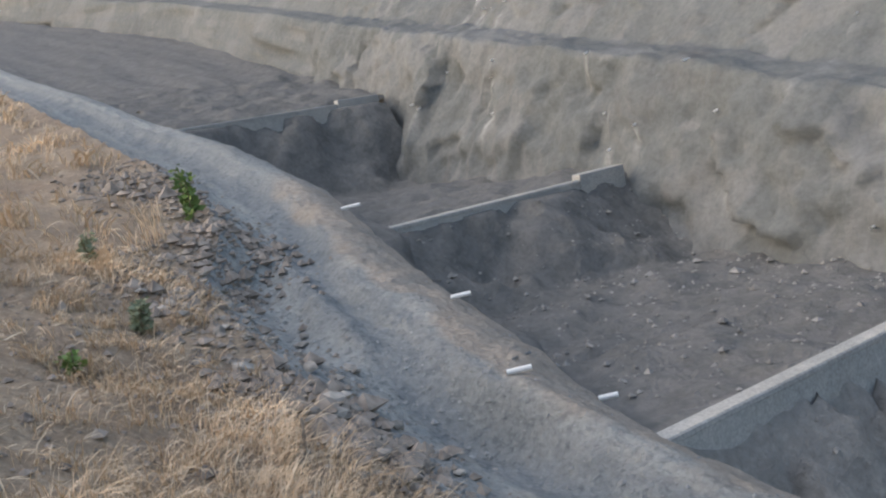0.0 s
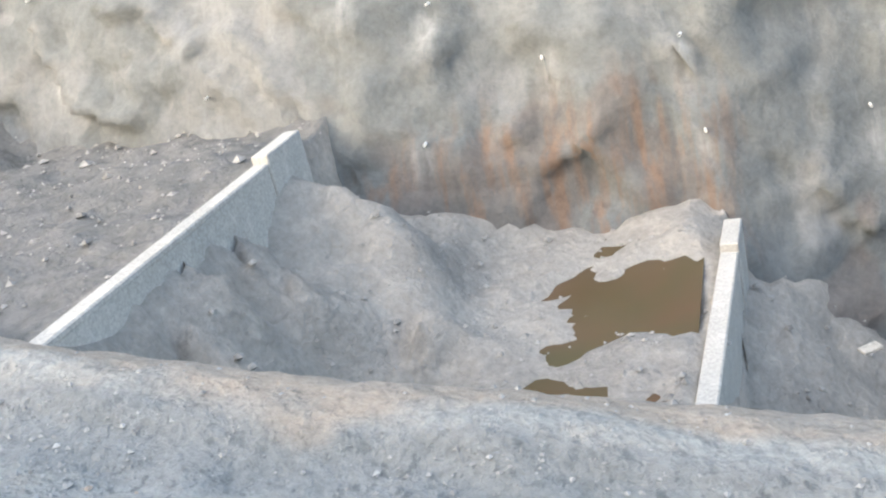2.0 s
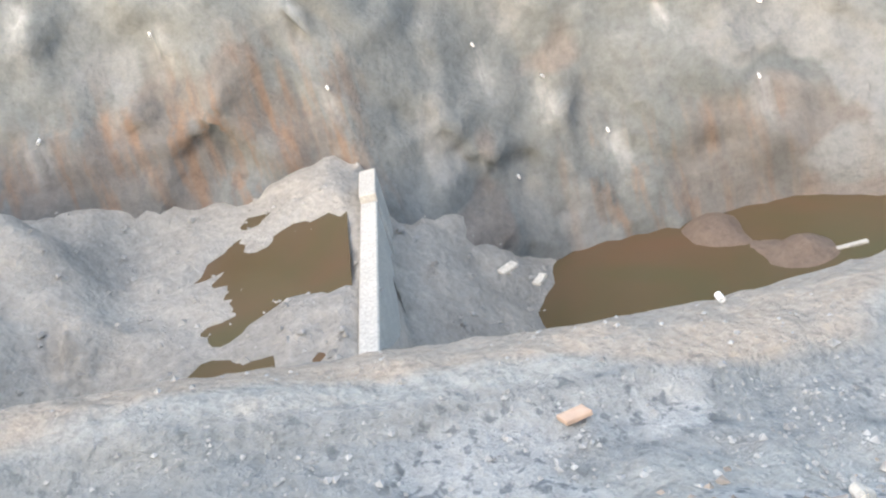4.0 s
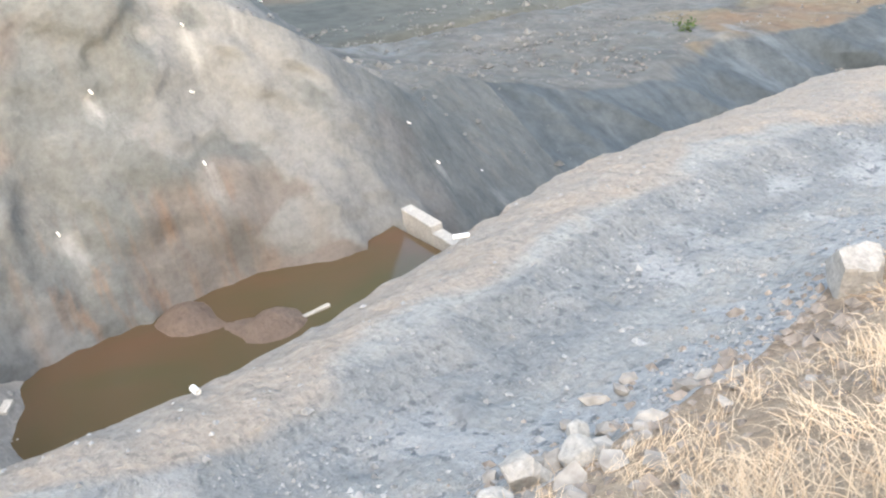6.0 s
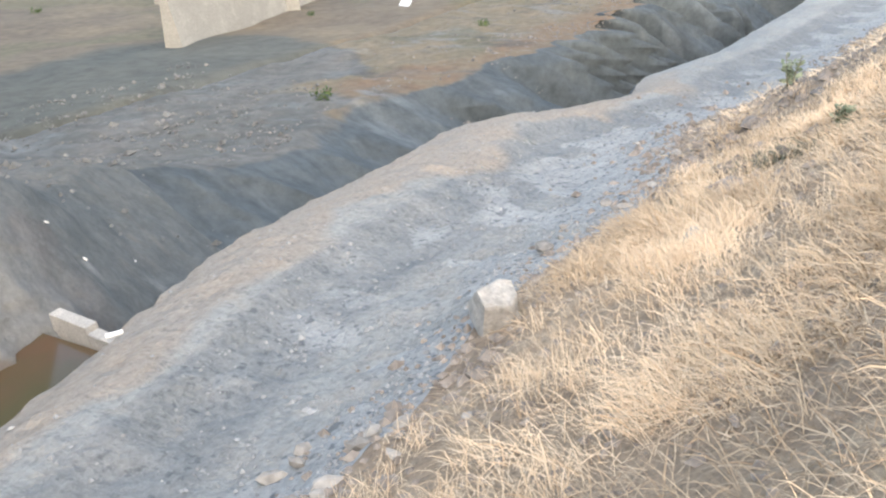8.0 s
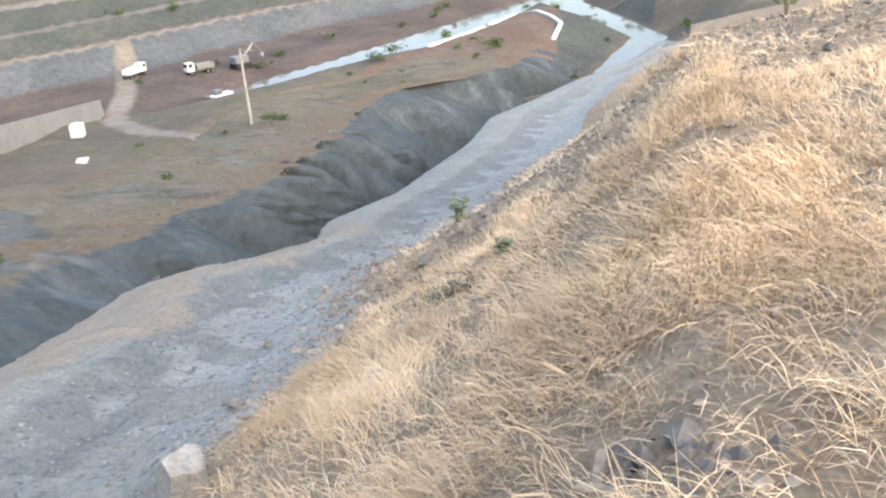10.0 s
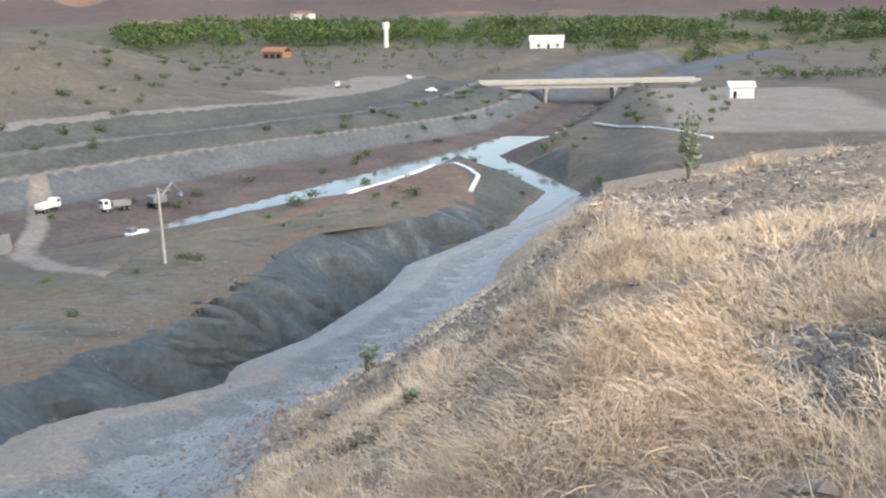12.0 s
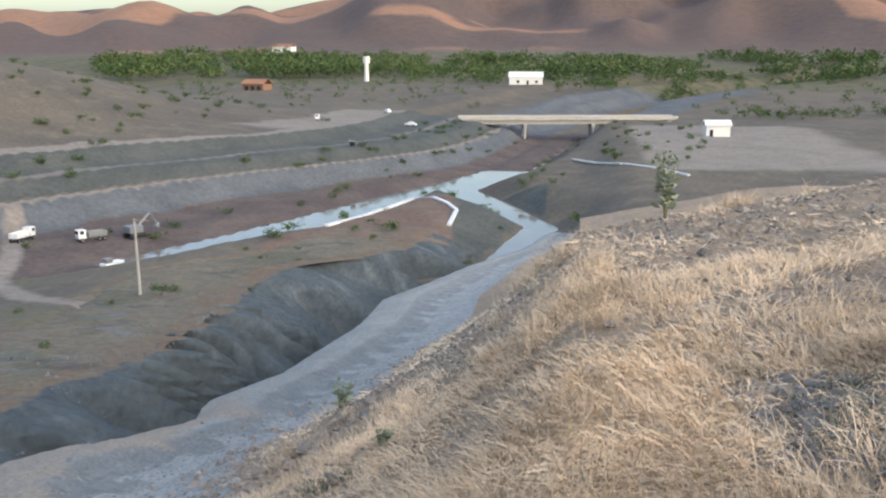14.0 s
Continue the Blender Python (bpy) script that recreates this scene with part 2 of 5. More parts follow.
# ---- mesh helpers ----
def mesh_from(name, V, F, material, smooth=True, attrs=None):
    me = bpy.data.meshes.new(name)
    V = np.asarray(V, dtype=np.float32).reshape(-1, 3)
    F = np.asarray(F, dtype=np.int32)
    k = F.shape[1]
    me.vertices.add(len(V))
    me.vertices.foreach_set("co", V.ravel())
    me.loops.add(F.size)
    me.loops.foreach_set("vertex_index", F.ravel())
    me.polygons.add(len(F))
    me.polygons.foreach_set("loop_start", np.arange(0, F.size, k, dtype=np.int32))
    me.polygons.foreach_set("use_smooth", np.full(len(F), smooth))
    me.update(calc_edges=True)
    for key, val in (attrs or {}).items():
        a = me.attributes.new(key, "FLOAT", "POINT")
        a.data.foreach_set("value", np.asarray(val, dtype=np.float32).ravel())
    me.materials.append(material)
    return me


def sheet(name, P, material, attrs=None, smooth=True):
    """A surface from a grid of points, rows by columns."""
    ni, nj = P.shape[:2]
    i, j = np.meshgrid(np.arange(ni - 1), np.arange(nj - 1), indexing="ij")
    a = (i * nj + j).ravel()
    F = np.stack([a, a + nj, a + nj + 1, a + 1], -1)
    return new(name, mesh_from(name, P, F, material, smooth, attrs))


def part(name, bm, material, parent=None, label=""):
    me = bpy.data.meshes.new(name)
    bm.to_mesh(me)
    bm.free()
    me.materials.append(material)
    ob = new(name, me)
    if parent is not None:
        ob.parent = parent
    if label:
        ob["label"] = label
    return ob


def thing(name, label, category, m=None, group="", kind=""):
    ob = new(name)
    ob.empty_display_size = 0.2
    if m is not None:
        ob.matrix_world = m
    return tagged(ob, label, category, group, kind)


def box(bm, size, at=(0, 0, 0), turn=(0, 0, 0), bevel=0.0, taper=1.0):
    r = bmesh.ops.create_cube(bm, size=1.0)
    vs = r["verts"]
    for v in vs:
        f = taper if v.co.z > 0 else 1.0
        v.co = Vector((v.co.x * size[0] * f, v.co.y * size[1] * f, v.co.z * size[2]))
    if bevel:
        es = list({e for v in vs for e in v.link_edges})
        r = bmesh.ops.bevel(bm, geom=es, offset=bevel, segments=1, affect="EDGES")
        vs = list({v for f in r["faces"] for v in f.verts} | {v for v in vs if v.is_valid})
    bmesh.ops.transform(bm, matrix=pose(*at, *turn), verts=vs)
    return vs


def tube(bm, a, c, r1, r2=None, n=10):
    a, c = Vector(a), Vector(c)
    d = c - a
    r = bmesh.ops.create_cone(bm, cap_ends=True, segments=n, radius1=r1, radius2=r1 if r2 is None else r2, depth=d.length)
    m = Matrix.Translation((a + c) / 2) @ d.to_track_quat("Z", "Y").to_matrix().to_4x4()
    bmesh.ops.transform(bm, matrix=m, verts=r["verts"])


# smooth value noise on arrays
_lat = np.random.RandomState(7).rand(64, 64, 64).astype(np.float64)


def vnoise(x, y, z):
    x, y, z = np.broadcast_arrays(np.asarray(x, float), np.asarray(y, float), np.asarray(z, float))
    xi, yi, zi = np.floor(x).astype(int), np.floor(y).astype(int), np.floor(z).astype(int)
    fx, fy, fz = x - xi, y - yi, z - zi
    fx, fy, fz = (f * f * (3 - 2 * f) for f in (fx, fy, fz))
    g = lambda a, c, e: _lat[(xi + a) % 64, (yi + c) % 64, (zi + e) % 64]
    lo = (g(0, 0, 0) * (1 - fx) + g(1, 0, 0) * fx) * (1 - fy) + (g(0, 1, 0) * (1 - fx) + g(1, 1, 0) * fx) * fy
    hi = (g(0, 0, 1) * (1 - fx) + g(1, 0, 1) * fx) * (1 - fy) + (g(0, 1, 1) * (1 - fx) + g(1, 1, 1) * fx) * fy
    return (lo * (1 - fz) + hi * fz) * 2 - 1


def fbm(x, y, z, s, octaves=4, gain=0.5):
    out, amp = 0.0, 1.0
    for o in range(octaves):
        k = s * 2.03 ** o
        out = out + amp * vnoise(x * k + 11.3 * o, y * k + 5.7 * o, z * k + 3.1 * o)
        amp *= gain
    return out


def facets(x, y, z, s, seed=0):
    """Broken rock: cells of random size, each a tilted plane of its own."""
    x, y, z = (np.asarray(q, float) * s for q in np.broadcast_arrays(x, y, z))
    xi, yi, zi = np.floor(x).astype(int), np.floor(y).astype(int), np.floor(z).astype(int)
    best = np.full(x.shape, 1e9)
    out = np.zeros(x.shape)
    for a, c, e in itertools.product((-1, 0, 1), repeat=3):
        i, j, k = xi + a, yi + c, zi + e
        g = lambda m: _lat[(i + 17 * m + seed) % 64, (j + 29 * m) % 64, (k + 41 * m) % 64]
        dx, dy, dz = x - i - g(1), y - j - g(2), z - k - g(3)
        d = dx * dx + dy * dy + dz * dz
        near = d < best
        best = np.where(near, d, best)
        out = np.where(near, g(4) - 0.5 + (g(5) - 0.5) * 1.3 * dx + (g(6) - 0.5) * 1.3 * dz, out)
    return out


def smooth_step(a, b, x):
    t = np.clip((x - a) / (b - a), 0, 1)
    return t * t * (3 - 2 * t)


def soften(xs, ys, width):
    """A broken line made smooth: sampled and averaged over a width."""
    def f(x):
        x = np.asarray(x, float)
        w = np.linspace(-width, width, 9)
        return np.mean([np.interp(x + d, xs, ys) for d in w], axis=0)
    return f


# ---- plan of the channel, x downstream, y across it; heights from the eye ----
lip_z = soften([-160, 60, 150, 260], [26.6, -17.4, -30.4, -34.5], 4)
lip_y = soften([-140, -75, -51.7, -39.8, -33, -26.6, -20.4, -17.5, -13.7, -11.1, -7.8, -4.6, -2.3, 0.7, 4.3, 10.2, 17, 20, 22.6, 25.7, 29.6, 36.4, 60, 75, 90, 111, 150, 200, 260],
               [20, 16, 13.9, 13.4, 12.6, 12.5, 11.5, 10.5, 9.3, 8.75, 7.8, 7.85, 8.05, 8.35, 9.0, 11.4, 12.4, 13.1, 11.8, 10.7, 11.8, 11.5, 13.7, 15.2, 13.9, 12.7, 8.3, 0, -8], 0.9)
in_z = lambda x: -4.6 - 0.2 * np.asarray(x, float)
in_y = soften([-140, -42, -27, -21.6, -16.8, -14.2, -9.6, -6.7, 0, 3.5, 6.5, 8.4, 14.6, 19.1, 22.9, 33.9, 57, 72, 111, 150, 200, 260],
              [13, 10, 8.8, 8.2, 7.3, 5.5, 4.8, 4.6, 4.5, 4.6, 4.9, 5.4, 5.5, 6.9, 5.7, 6.3, 6.4, 7.3, 6, 2, -6, -14], 0.8)
crest_z = soften([-160, -10, 0, 5, 10, 20, 26, 60, 100, 150, 260], [14, -0.75, -1.6, -2.75, -3.35, -4.2, -4.75, -13, -22, -28, -29], 1.5)


def bank_z(x, y):
    """The near hillside and the concreted bench down to the lip."""
    x, y = np.asarray(x, float), np.asarray(y, float)
    yi, yl, zi, zl, zc = in_y(x), lip_y(x), in_z(x), lip_z(x), crest_z(x)
    zi = np.where(x > 60, lip_z(x) + 0.8, zi)
    up = zc - 0.2 * np.clip(y, -30, 0) - 0.03 * np.clip(y + 30, -200, 0)
    t = np.clip(y / yi, 0, 1)
    slope = zc + (zi - zc) * (1.2 * t - 0.2 * t * t)
    s = np.clip((y - yi) / np.maximum(yl - yi, 0.5), 0, 1)
    bench = zi + (zl - zi) * s - 0.32 * np.sin(np.pi * np.clip(s / 0.62, 0, 1)) + 0.22 * np.sin(np.pi * np.clip((s - 0.55) / 0.45, 0, 1))
    z = np.where(y < 0, up, np.where(y < yi, slope, bench))
    side = (y - 7.62) * 0.97 + (x + 15.7) * 0.245
    along = smooth_step(-16.2, -15.2, x) * smooth_step(-10.9, -12.0, x)
    z = z + along * (0.16 * np.exp(-(side / 0.22) ** 2) - 0.34 * np.exp(-((side + 0.75) / 0.5) ** 2))
    z = z - 0.34 * np.exp(-((x + 9.0) / 1.5) ** 2 - ((y - 6.35) / 0.45) ** 2) + 0.12 * np.exp(-((x + 8.6) / 1.9) ** 2 - ((y - 6.95) / 0.25) ** 2)
    z = z - 0.13 * np.exp(-((x - 2.0) / 2.4) ** 2) * s * (y > yi)
    near_lip = 1 - 0.8 * s
    z = z + 0.10 * fbm(x, y, 0.3, 0.8, 3) * near_lip + 0.05 * fbm(x, y, 4.0, 3.1, 2)
    return z


def fine_x():
    return np.concatenate([np.arange(-140, -42, 3.0), np.arange(-42, -20, 0.2), np.arange(-20, 26, 0.09), np.arange(26, 60, 0.25), np.arange(60, 110, 0.7), np.arange(110, 168, 2.0)])


def build_x():
    return np.concatenate([np.arange(-140, -42, 3.0), np.arange(-42, 42, 0.2), np.arange(42, 110, 0.7), np.arange(110, 168, 2.0)])


XS = build_x()
X2 = XS[:, None]

# hillside, soil under the grass
ys_back = np.concatenate([-np.geomspace(120, 8, 14), np.linspace(-7.6, 0, 34)])
YH = np.concatenate([np.repeat(ys_back[None, :], len(XS), 0), in_y(XS)[:, None] * np.linspace(0.025, 1, 40)[None, :]], 1)
PH = np.stack([np.repeat(X2, YH.shape[1], 1), YH, bank_z(X2, YH) + EYE], -1)
hill = sheet("hillside", PH, M_SOIL)
tagged(hill, "dry brown hillside soil under parched grass", "hillside", kind="structure")

# bench of sprayed concrete
XB = fine_x()
XB2 = XB[:, None]
sb = np.linspace(0, 1, 76)[None, :]
YB = in_y(XB)[:, None] * (1 - sb) + lip_y(XB)[:, None] * sb
crumb = smooth_step(0.72, 0.3, sb + 0.1 * fbm(XB2, YB, 8.0, 0.7, 2)) * (0.35 + 0.65 * smooth_step(-7, 2, XB2))
ZB = bank_z(XB2, YB) + 0.035 * crumb * np.sin(np.pi * sb) * (fbm(XB2, YB, 2.0, 3.6, 3) + 0.5 * facets(XB2, YB, 0.0, 6.0, 4))
PB = np.stack([np.repeat(XB2, 76, 1), YB, ZB + EYE], -1)
outer = smooth_step(0.55, 0.75, sb + 0.12 * fbm(XB2, YB, 0.0, 0.5, 3)) * (smooth_step(-26, -16, XB2) * smooth_step(36, 22, XB2)) * 0.95
# where the hollow's shade and stain are coloured in
trough_shade = smooth_step(0.28, 0.46, sb) * smooth_step(0.72, 0.56, sb) + 0 * YB
inner = crumb * smooth_step(-0.35, 0.35, fbm(XB2, YB, 12.0, 0.9, 3) + 0.5 * smooth_step(0.4, 0.1, sb))
bench = sheet("bench", PB, M_BENCH, {"outer": outer, "trough_shade": trough_shade, "inner": inner})
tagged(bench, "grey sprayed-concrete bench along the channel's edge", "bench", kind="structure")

# ---- channel: floor steps, far wall ----
SILLS = [  # x, top, near end, step, far end
    (-32.0, 1.08, 12.0, 18.9, 20.6), (-17.5, -2.03, 10.0, 16.45, 17.85), (-7.6, -3.76, 7.2, 13.2, 14.35),
    (-1.3, -6.7, 7.5, 14.85, 15.75), (9.85, -9.95, 10.5, 15.4, 16.5)]
STEPX = [s[0] for s in SILLS]


def floor_z(x):
    x = np.asarray(x, float)
    z = np.full(x.shape, 1.0)
    for (a, lev) in ((-32.0, -2.15), (-17.5, -3.95), (-7.7, -6.85), (-1.1, -10.35), (9.85, -13.2)):
        z = np.where(x > a, lev, z)
    z = np.where(x < -32, 1.0 - 0.2 * (x + 32) * 0.98, z)
    return np.where(x > 11, np.interp(x, [11, 14, 20, 40, 70, 110, 150, 300], [-13.2, -14.5, -18.5, -25.5, -31, -34.5, -36.6, -37]), z)


base_y = soften([-140, -75, -32, -17.5, -7.7, -4.2, -1.1, 1.7, 4, 7, 9.85, 14, 20, 40, 66, 90, 110, 128, 141, 160, 200, 240],
                [34, 30, 19.8, 17.6, 15.0, 16.0, 16.3, 17.5, 17.5, 17.2, 16.3, 17.2, 18.5, 20.6, 22.7, 27, 33, 36, 25, 19, 12, 10], 0.8)
base_z = soften([-140, -32, -17.5, -7.7, -4.2, -1.1, 1.7, 9.85, 14, 20, 40, 70, 110, 150, 300],
                [22.2, -2, -3.9, -6.2, -6.85, -7.2, -10.2, -10.5, -14.5, -18.5, -25.5, -31, -34.5, -36.6, -37], 0.8)


foot_z = soften([-140, -75, -33, -31, -18.5, -16.5, -9, -7, -2.2, -0.5, 9, 11, 14, 20, 40, 70, 110, 150, 300],
                [19, 8, -1.5, -2.8, -3.4, -4.8, -5.4, -7.6, -8.4, -11.0, -12.2, -14, -15.2, -19, -26, -31.5, -35, -37, -37.5], 0.6)


def toe_y(x):
    """Where the far wall starts, a little below the floor."""
    return base_y(x) + (foot_z(x) - base_z(x)) / 2.2


def plain_z(x, y):
    x, y = np.asarray(x, float), np.asarray(y, float)
    low = np.where(y < 55, -31.0, -31.0 - 3.0 * smooth_step(55, 80, y))
    z = -10.5 - 0.165 * x - 0.02 * y
    k = 0.5
    return np.log(np.exp(np.clip((z - low) * k, -50, 50)) + 1) / k + low


RIVER = np.array([(60, 150), (110, 105), (146, 82), (157, 74.5), (178, 61.8), (201, 53.5), (234, 45), (262, 30.5), (300, 20), (395, 8), (520, -25), (700, -130), (950, -330)], float)
BRANCH = np.array([(150, 15), (200, 8), (228, 21), (250, 32)], float)


def near_line(x, y, line, halfs):
    """Distance past the edge of a strip along a line, and its side."""
    best = np.full(np.broadcast(x, y).shape, 1e9)
    side = np.zeros_like(best)
    for (a, c, ha, hc) in zip(line[:-1], line[1:], halfs[:-1], halfs[1:]):
        d = c - a
        t = np.clip(((x - a[0]) * d[0] + (y - a[1]) * d[1]) / (d @ d), 0, 1)
        px, py = x - a[0] - t * d[0], y - a[1] - t * d[1]
        e = np.hypot(px, py) - (ha + (hc - ha) * t)
        s = np.sign(d[0] * py - d[1] * px)
        side = np.where(e < best, s, side)
        best = np.minimum(best, e)
    return best, side


RW = [2, 2, 2.5, 5, 7.5, 6.7, 4, 7, 5, 5, 5, 8, 8]


def river_at(x, y):
    """Distance from the water's edge, the same counted from the north bank's own terraces, and the side."""
    e, side = near_line(x, y, RIVER, RW)
    shift = np.interp(x, [150, 200, 240, 285, 345, 420], [10, 11, 4, -6, -10, -6])
    return e, e - shift * smooth_step(0, 12, e) * (side > 0), side


def land(x, y):
    x, y = np.asarray(x, float), np.asarray(y, float)
    e, en, side = river_at(x, y)
    eb, _ = near_line(x, y, BRANCH, [1.0, 1.5, 2.0, 4.0])
    south = plain_z(x, np.clip(y, -10, 75))
    south = np.where(y < 2, np.maximum(south, -31 + 3 * smooth_step(2, -14, y)), south)
    brow = np.interp(x, [190, 245, 300, 390], [45, 54, 62, 66])
    north = -36 + 1.0 * smooth_step(0, 8, e) + 0.2 * smooth_step(8, 16, en) + 4.2 * smooth_step(16, 24, en) + 2.6 * smooth_step(27, 34, en) + 2.6 * smooth_step(brow - 8, brow, en)
    r = np.hypot(x, y)
    north = north + 22 * np.exp(-(((x - 285) / 105) ** 2 + ((y - 195) / 58) ** 2))
    north = north + 6 * smooth_step(400, 640, x)
    low_s = smooth_step(-2, 14, np.minimum(e, eb))
    sz = np.minimum(south, -36.8 + (south + 36.8) * low_s)
    z = np.where(side > 0, np.maximum(north, -36.8), sz)
    z = np.where((x < 157) & (e < 24), np.maximum(z, -35.3 - 1.6 * smooth_step(150, 157, x)), z)
    z = np.where(e < 0, -35.3 - 1.6 * smooth_step(150, 157, x) * smooth_step(300, 285, x), z)
    z = np.where((side <= 0) & (x > 400), np.maximum(z, -28 * low_s - 36.8 * (1 - low_s)) + 6 * smooth_step(420, 640, x), z)
    # hills along the horizon
    az = np.degrees(np.arctan2(y, x))
    hh = 88 + 70 * smooth_step(22, 2, az) + 22 * vnoise(az * 0.08 + 3.0, 0.5, 0.5)
    far = smooth_step(1000, 2000, r + 90 * vnoise(az * 0.12, r * 0.001, 1.5))
    fold = 0.85 + 0.6 * vnoise(az * 0.2, r * 0.003, 2.5) + 0.38 * vnoise(az * 0.42, r * 0.006, 7.5)
    z = z + far * hh * fold + 10 * smooth_step(650, 1050, r)
    z = z + 0.35 * fbm(x, y, 0.0, 0.05, 3) * smooth_step(3, 14, np.abs(e)) + 0.12 * fbm(x, y, 0.0, 0.4, 2)
    return z



def far_z(x, y):
    """The far side: steep rock, a ledge, the slope above it; downstream it falls to the plain."""
    x, y = np.asarray(x, float), np.asarray(y, float)
    d = y - toe_y(x)
    f = foot_z(x)
    ledge = -3.0 - 0.2 * x
    rock = f + 2.2 * d
    dl = (ledge - f) / 2.2
    over = np.clip(d - dl - 1.5, 0, None)
    upper = ledge + 0.1 * np.clip(d - dl, 0, 1.5) + np.minimum(1.1 * over, 14 + 0.25 * over)
    hillz = np.minimum(rock, upper)
    w = smooth_step(6, 17, x + 0.2 * (y - 20))
    flat = land(x, y) + 3.2 * np.exp(-((x - 15) / 9) ** 2) * np.exp(-((y - 24) / 14) ** 2)
    return hillz * (1 - w) + np.minimum(np.minimum(f + (1.6 - 0.4 * smooth_step(20, 40, x)) * d, f + 3.2 + np.interp(x, [14, 35, 66, 111, 140], [0.7, 0.45, 1.0, 0.6, 0.8]) * (d - 2.5)), flat) * w


# floor and near wall
tn = np.linspace(0, 1, 14)[None, :]
yl, zl = lip_y(XS)[:, None], bank_z(X2, lip_y(XS)[:, None])
deep = smooth_step(45, 65, X2) * smooth_step(146, 125, X2)
fz = floor_z(XS)[:, None] - 7.2 * deep
ynear = yl + (0.25 + 0.22 * np.abs(zl - fz)) * tn ** 0.8
yend = ynear[:, -1:]
tf = np.linspace(0, 1, 44)[None, 1:]
ymeet = np.maximum(toe_y(XS)[:, None] + (fz + 7.2 * deep - foot_z(XS)[:, None]) / 2.2 + 0.9 - 5.6 * deep, yend + 0.6)
yfl = yend + (ymeet - yend) * tf
zfl = fz + 0.16 * fbm(X2, yfl, 1.0, 0.9, 4) + 0.03 * (1 - tf)
# heaps of sprayed concrete below the sills
lumps = fbm(X2, yfl, 0.0, 0.55, 4)
heap1 = np.clip(1 - (X2 + 7.7) / (2.9 + 0.9 * lumps), 0, 1) ** 0.9 * smooth_step(5.6, 8.6, yfl + lumps) * (0.45 + 0.55 * smooth_step(15.2, 13.4, yfl)) * ((X2 > -7.7) & (X2 < -1.1))
heap2 = np.clip(1 - (X2 + 1.1) / (1.2 + 0.5 * lumps + 0.34 * np.clip(yfl - 10, 0, 9)), 0, 1) ** 1.1 * smooth_step(9.5, 16, yfl) * ((X2 > -1.1) & (X2 < 9.8))
heap0 = np.clip(1 - (X2 + 17.5) / (2.2 + 0.9 * lumps), 0, 1) * ((X2 > -17.5) & (X2 < -7.7))
heapa = np.clip(1 - (X2 + 32) / (3.0 + 0.9 * lumps), 0, 1) * ((X2 > -32) & (X2 < -17.5))
zfl = zfl + 2.0 * heap0 * (1 + 0.15 * lumps) + 3.15 * heapa * (1 + 0.12 * lumps)
zfl = zfl - 1.0 * np.exp(-((X2 + 5.5) / 0.8) ** 2 - ((yfl - 10.6) / 0.75) ** 2) * (X2 > -7.7) - 0.5 * np.exp(-((X2 + 6.2) / 0.6) ** 2 - ((yfl - 12.6) / 0.6) ** 2) * (X2 > -7.7)
zfl = zfl + 0.3 * np.clip(heap0 + heap1 + heap2 + heapa, 0, 1) * (0.4 - np.abs(fbm(X2, yfl, 5.0, 1.1, 3))) + 2.8 * heap1 * (1 + 0.2 * lumps) + 3.1 * heap2 + 0.17 * ((X2 > -7.7) & (X2 < -1.1)) - 0.4 * np.exp(-((X2 + 2.2) / 1.3) ** 2 - ((yfl - 13.4) / 1.5) ** 2) * (X2 < -1.1)
zfl = zfl + np.clip(heap0 + heap1 + heap2 + heapa, 0, 1) * (0.55 * facets(X2, yfl, 0.0, 0.8, 5) + 0.2 * facets(X2, yfl, 3.0, 2.0, 8)) + 0.1 * facets(X2, yfl, 1.0, 1.6, 3) * (X2 < -1.3)
zfl = zfl - 0.35 * ((X2 > 0.3) & (X2 < 9.8)) * (1 - heap2)
zfl = zfl + 0.74 * np.exp(-((X2 - 5.1) / 0.8) ** 2 - ((yfl - 16.9) / 1.1) ** 2) + 0.66 * np.exp(-((X2 - 6.1) / 0.75) ** 2 - ((yfl - 15.2) / 0.8) ** 2)
for sx, top, *_ in SILLS:
    zfl = np.where((X2 > sx - 0.1) & (X2 < sx + 3), np.minimum(zfl, top - 0.17 - 0.12 * (X2 - sx) + 0.05 * lumps), zfl)
znear = zl + (zfl[:, :1] - zl) * tn ** 1.25
YF = np.concatenate([ynear, yfl], 1)
ZF = np.concatenate([znear, zfl], 1)
wob = np.concatenate([0.25 * fbm(X2, 3.0, znear, 0.9, 3) * np.sin(np.pi * tn), 0 * yfl], 1)
PF = np.stack([np.repeat(X2, YF.shape[1], 1), YF + wob, ZF + EYE], -1)
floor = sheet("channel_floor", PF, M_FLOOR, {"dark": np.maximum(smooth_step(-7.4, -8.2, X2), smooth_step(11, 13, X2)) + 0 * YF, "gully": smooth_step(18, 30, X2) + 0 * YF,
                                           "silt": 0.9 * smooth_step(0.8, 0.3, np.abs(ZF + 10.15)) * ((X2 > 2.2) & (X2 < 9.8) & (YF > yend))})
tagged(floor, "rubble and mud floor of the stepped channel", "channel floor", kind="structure")

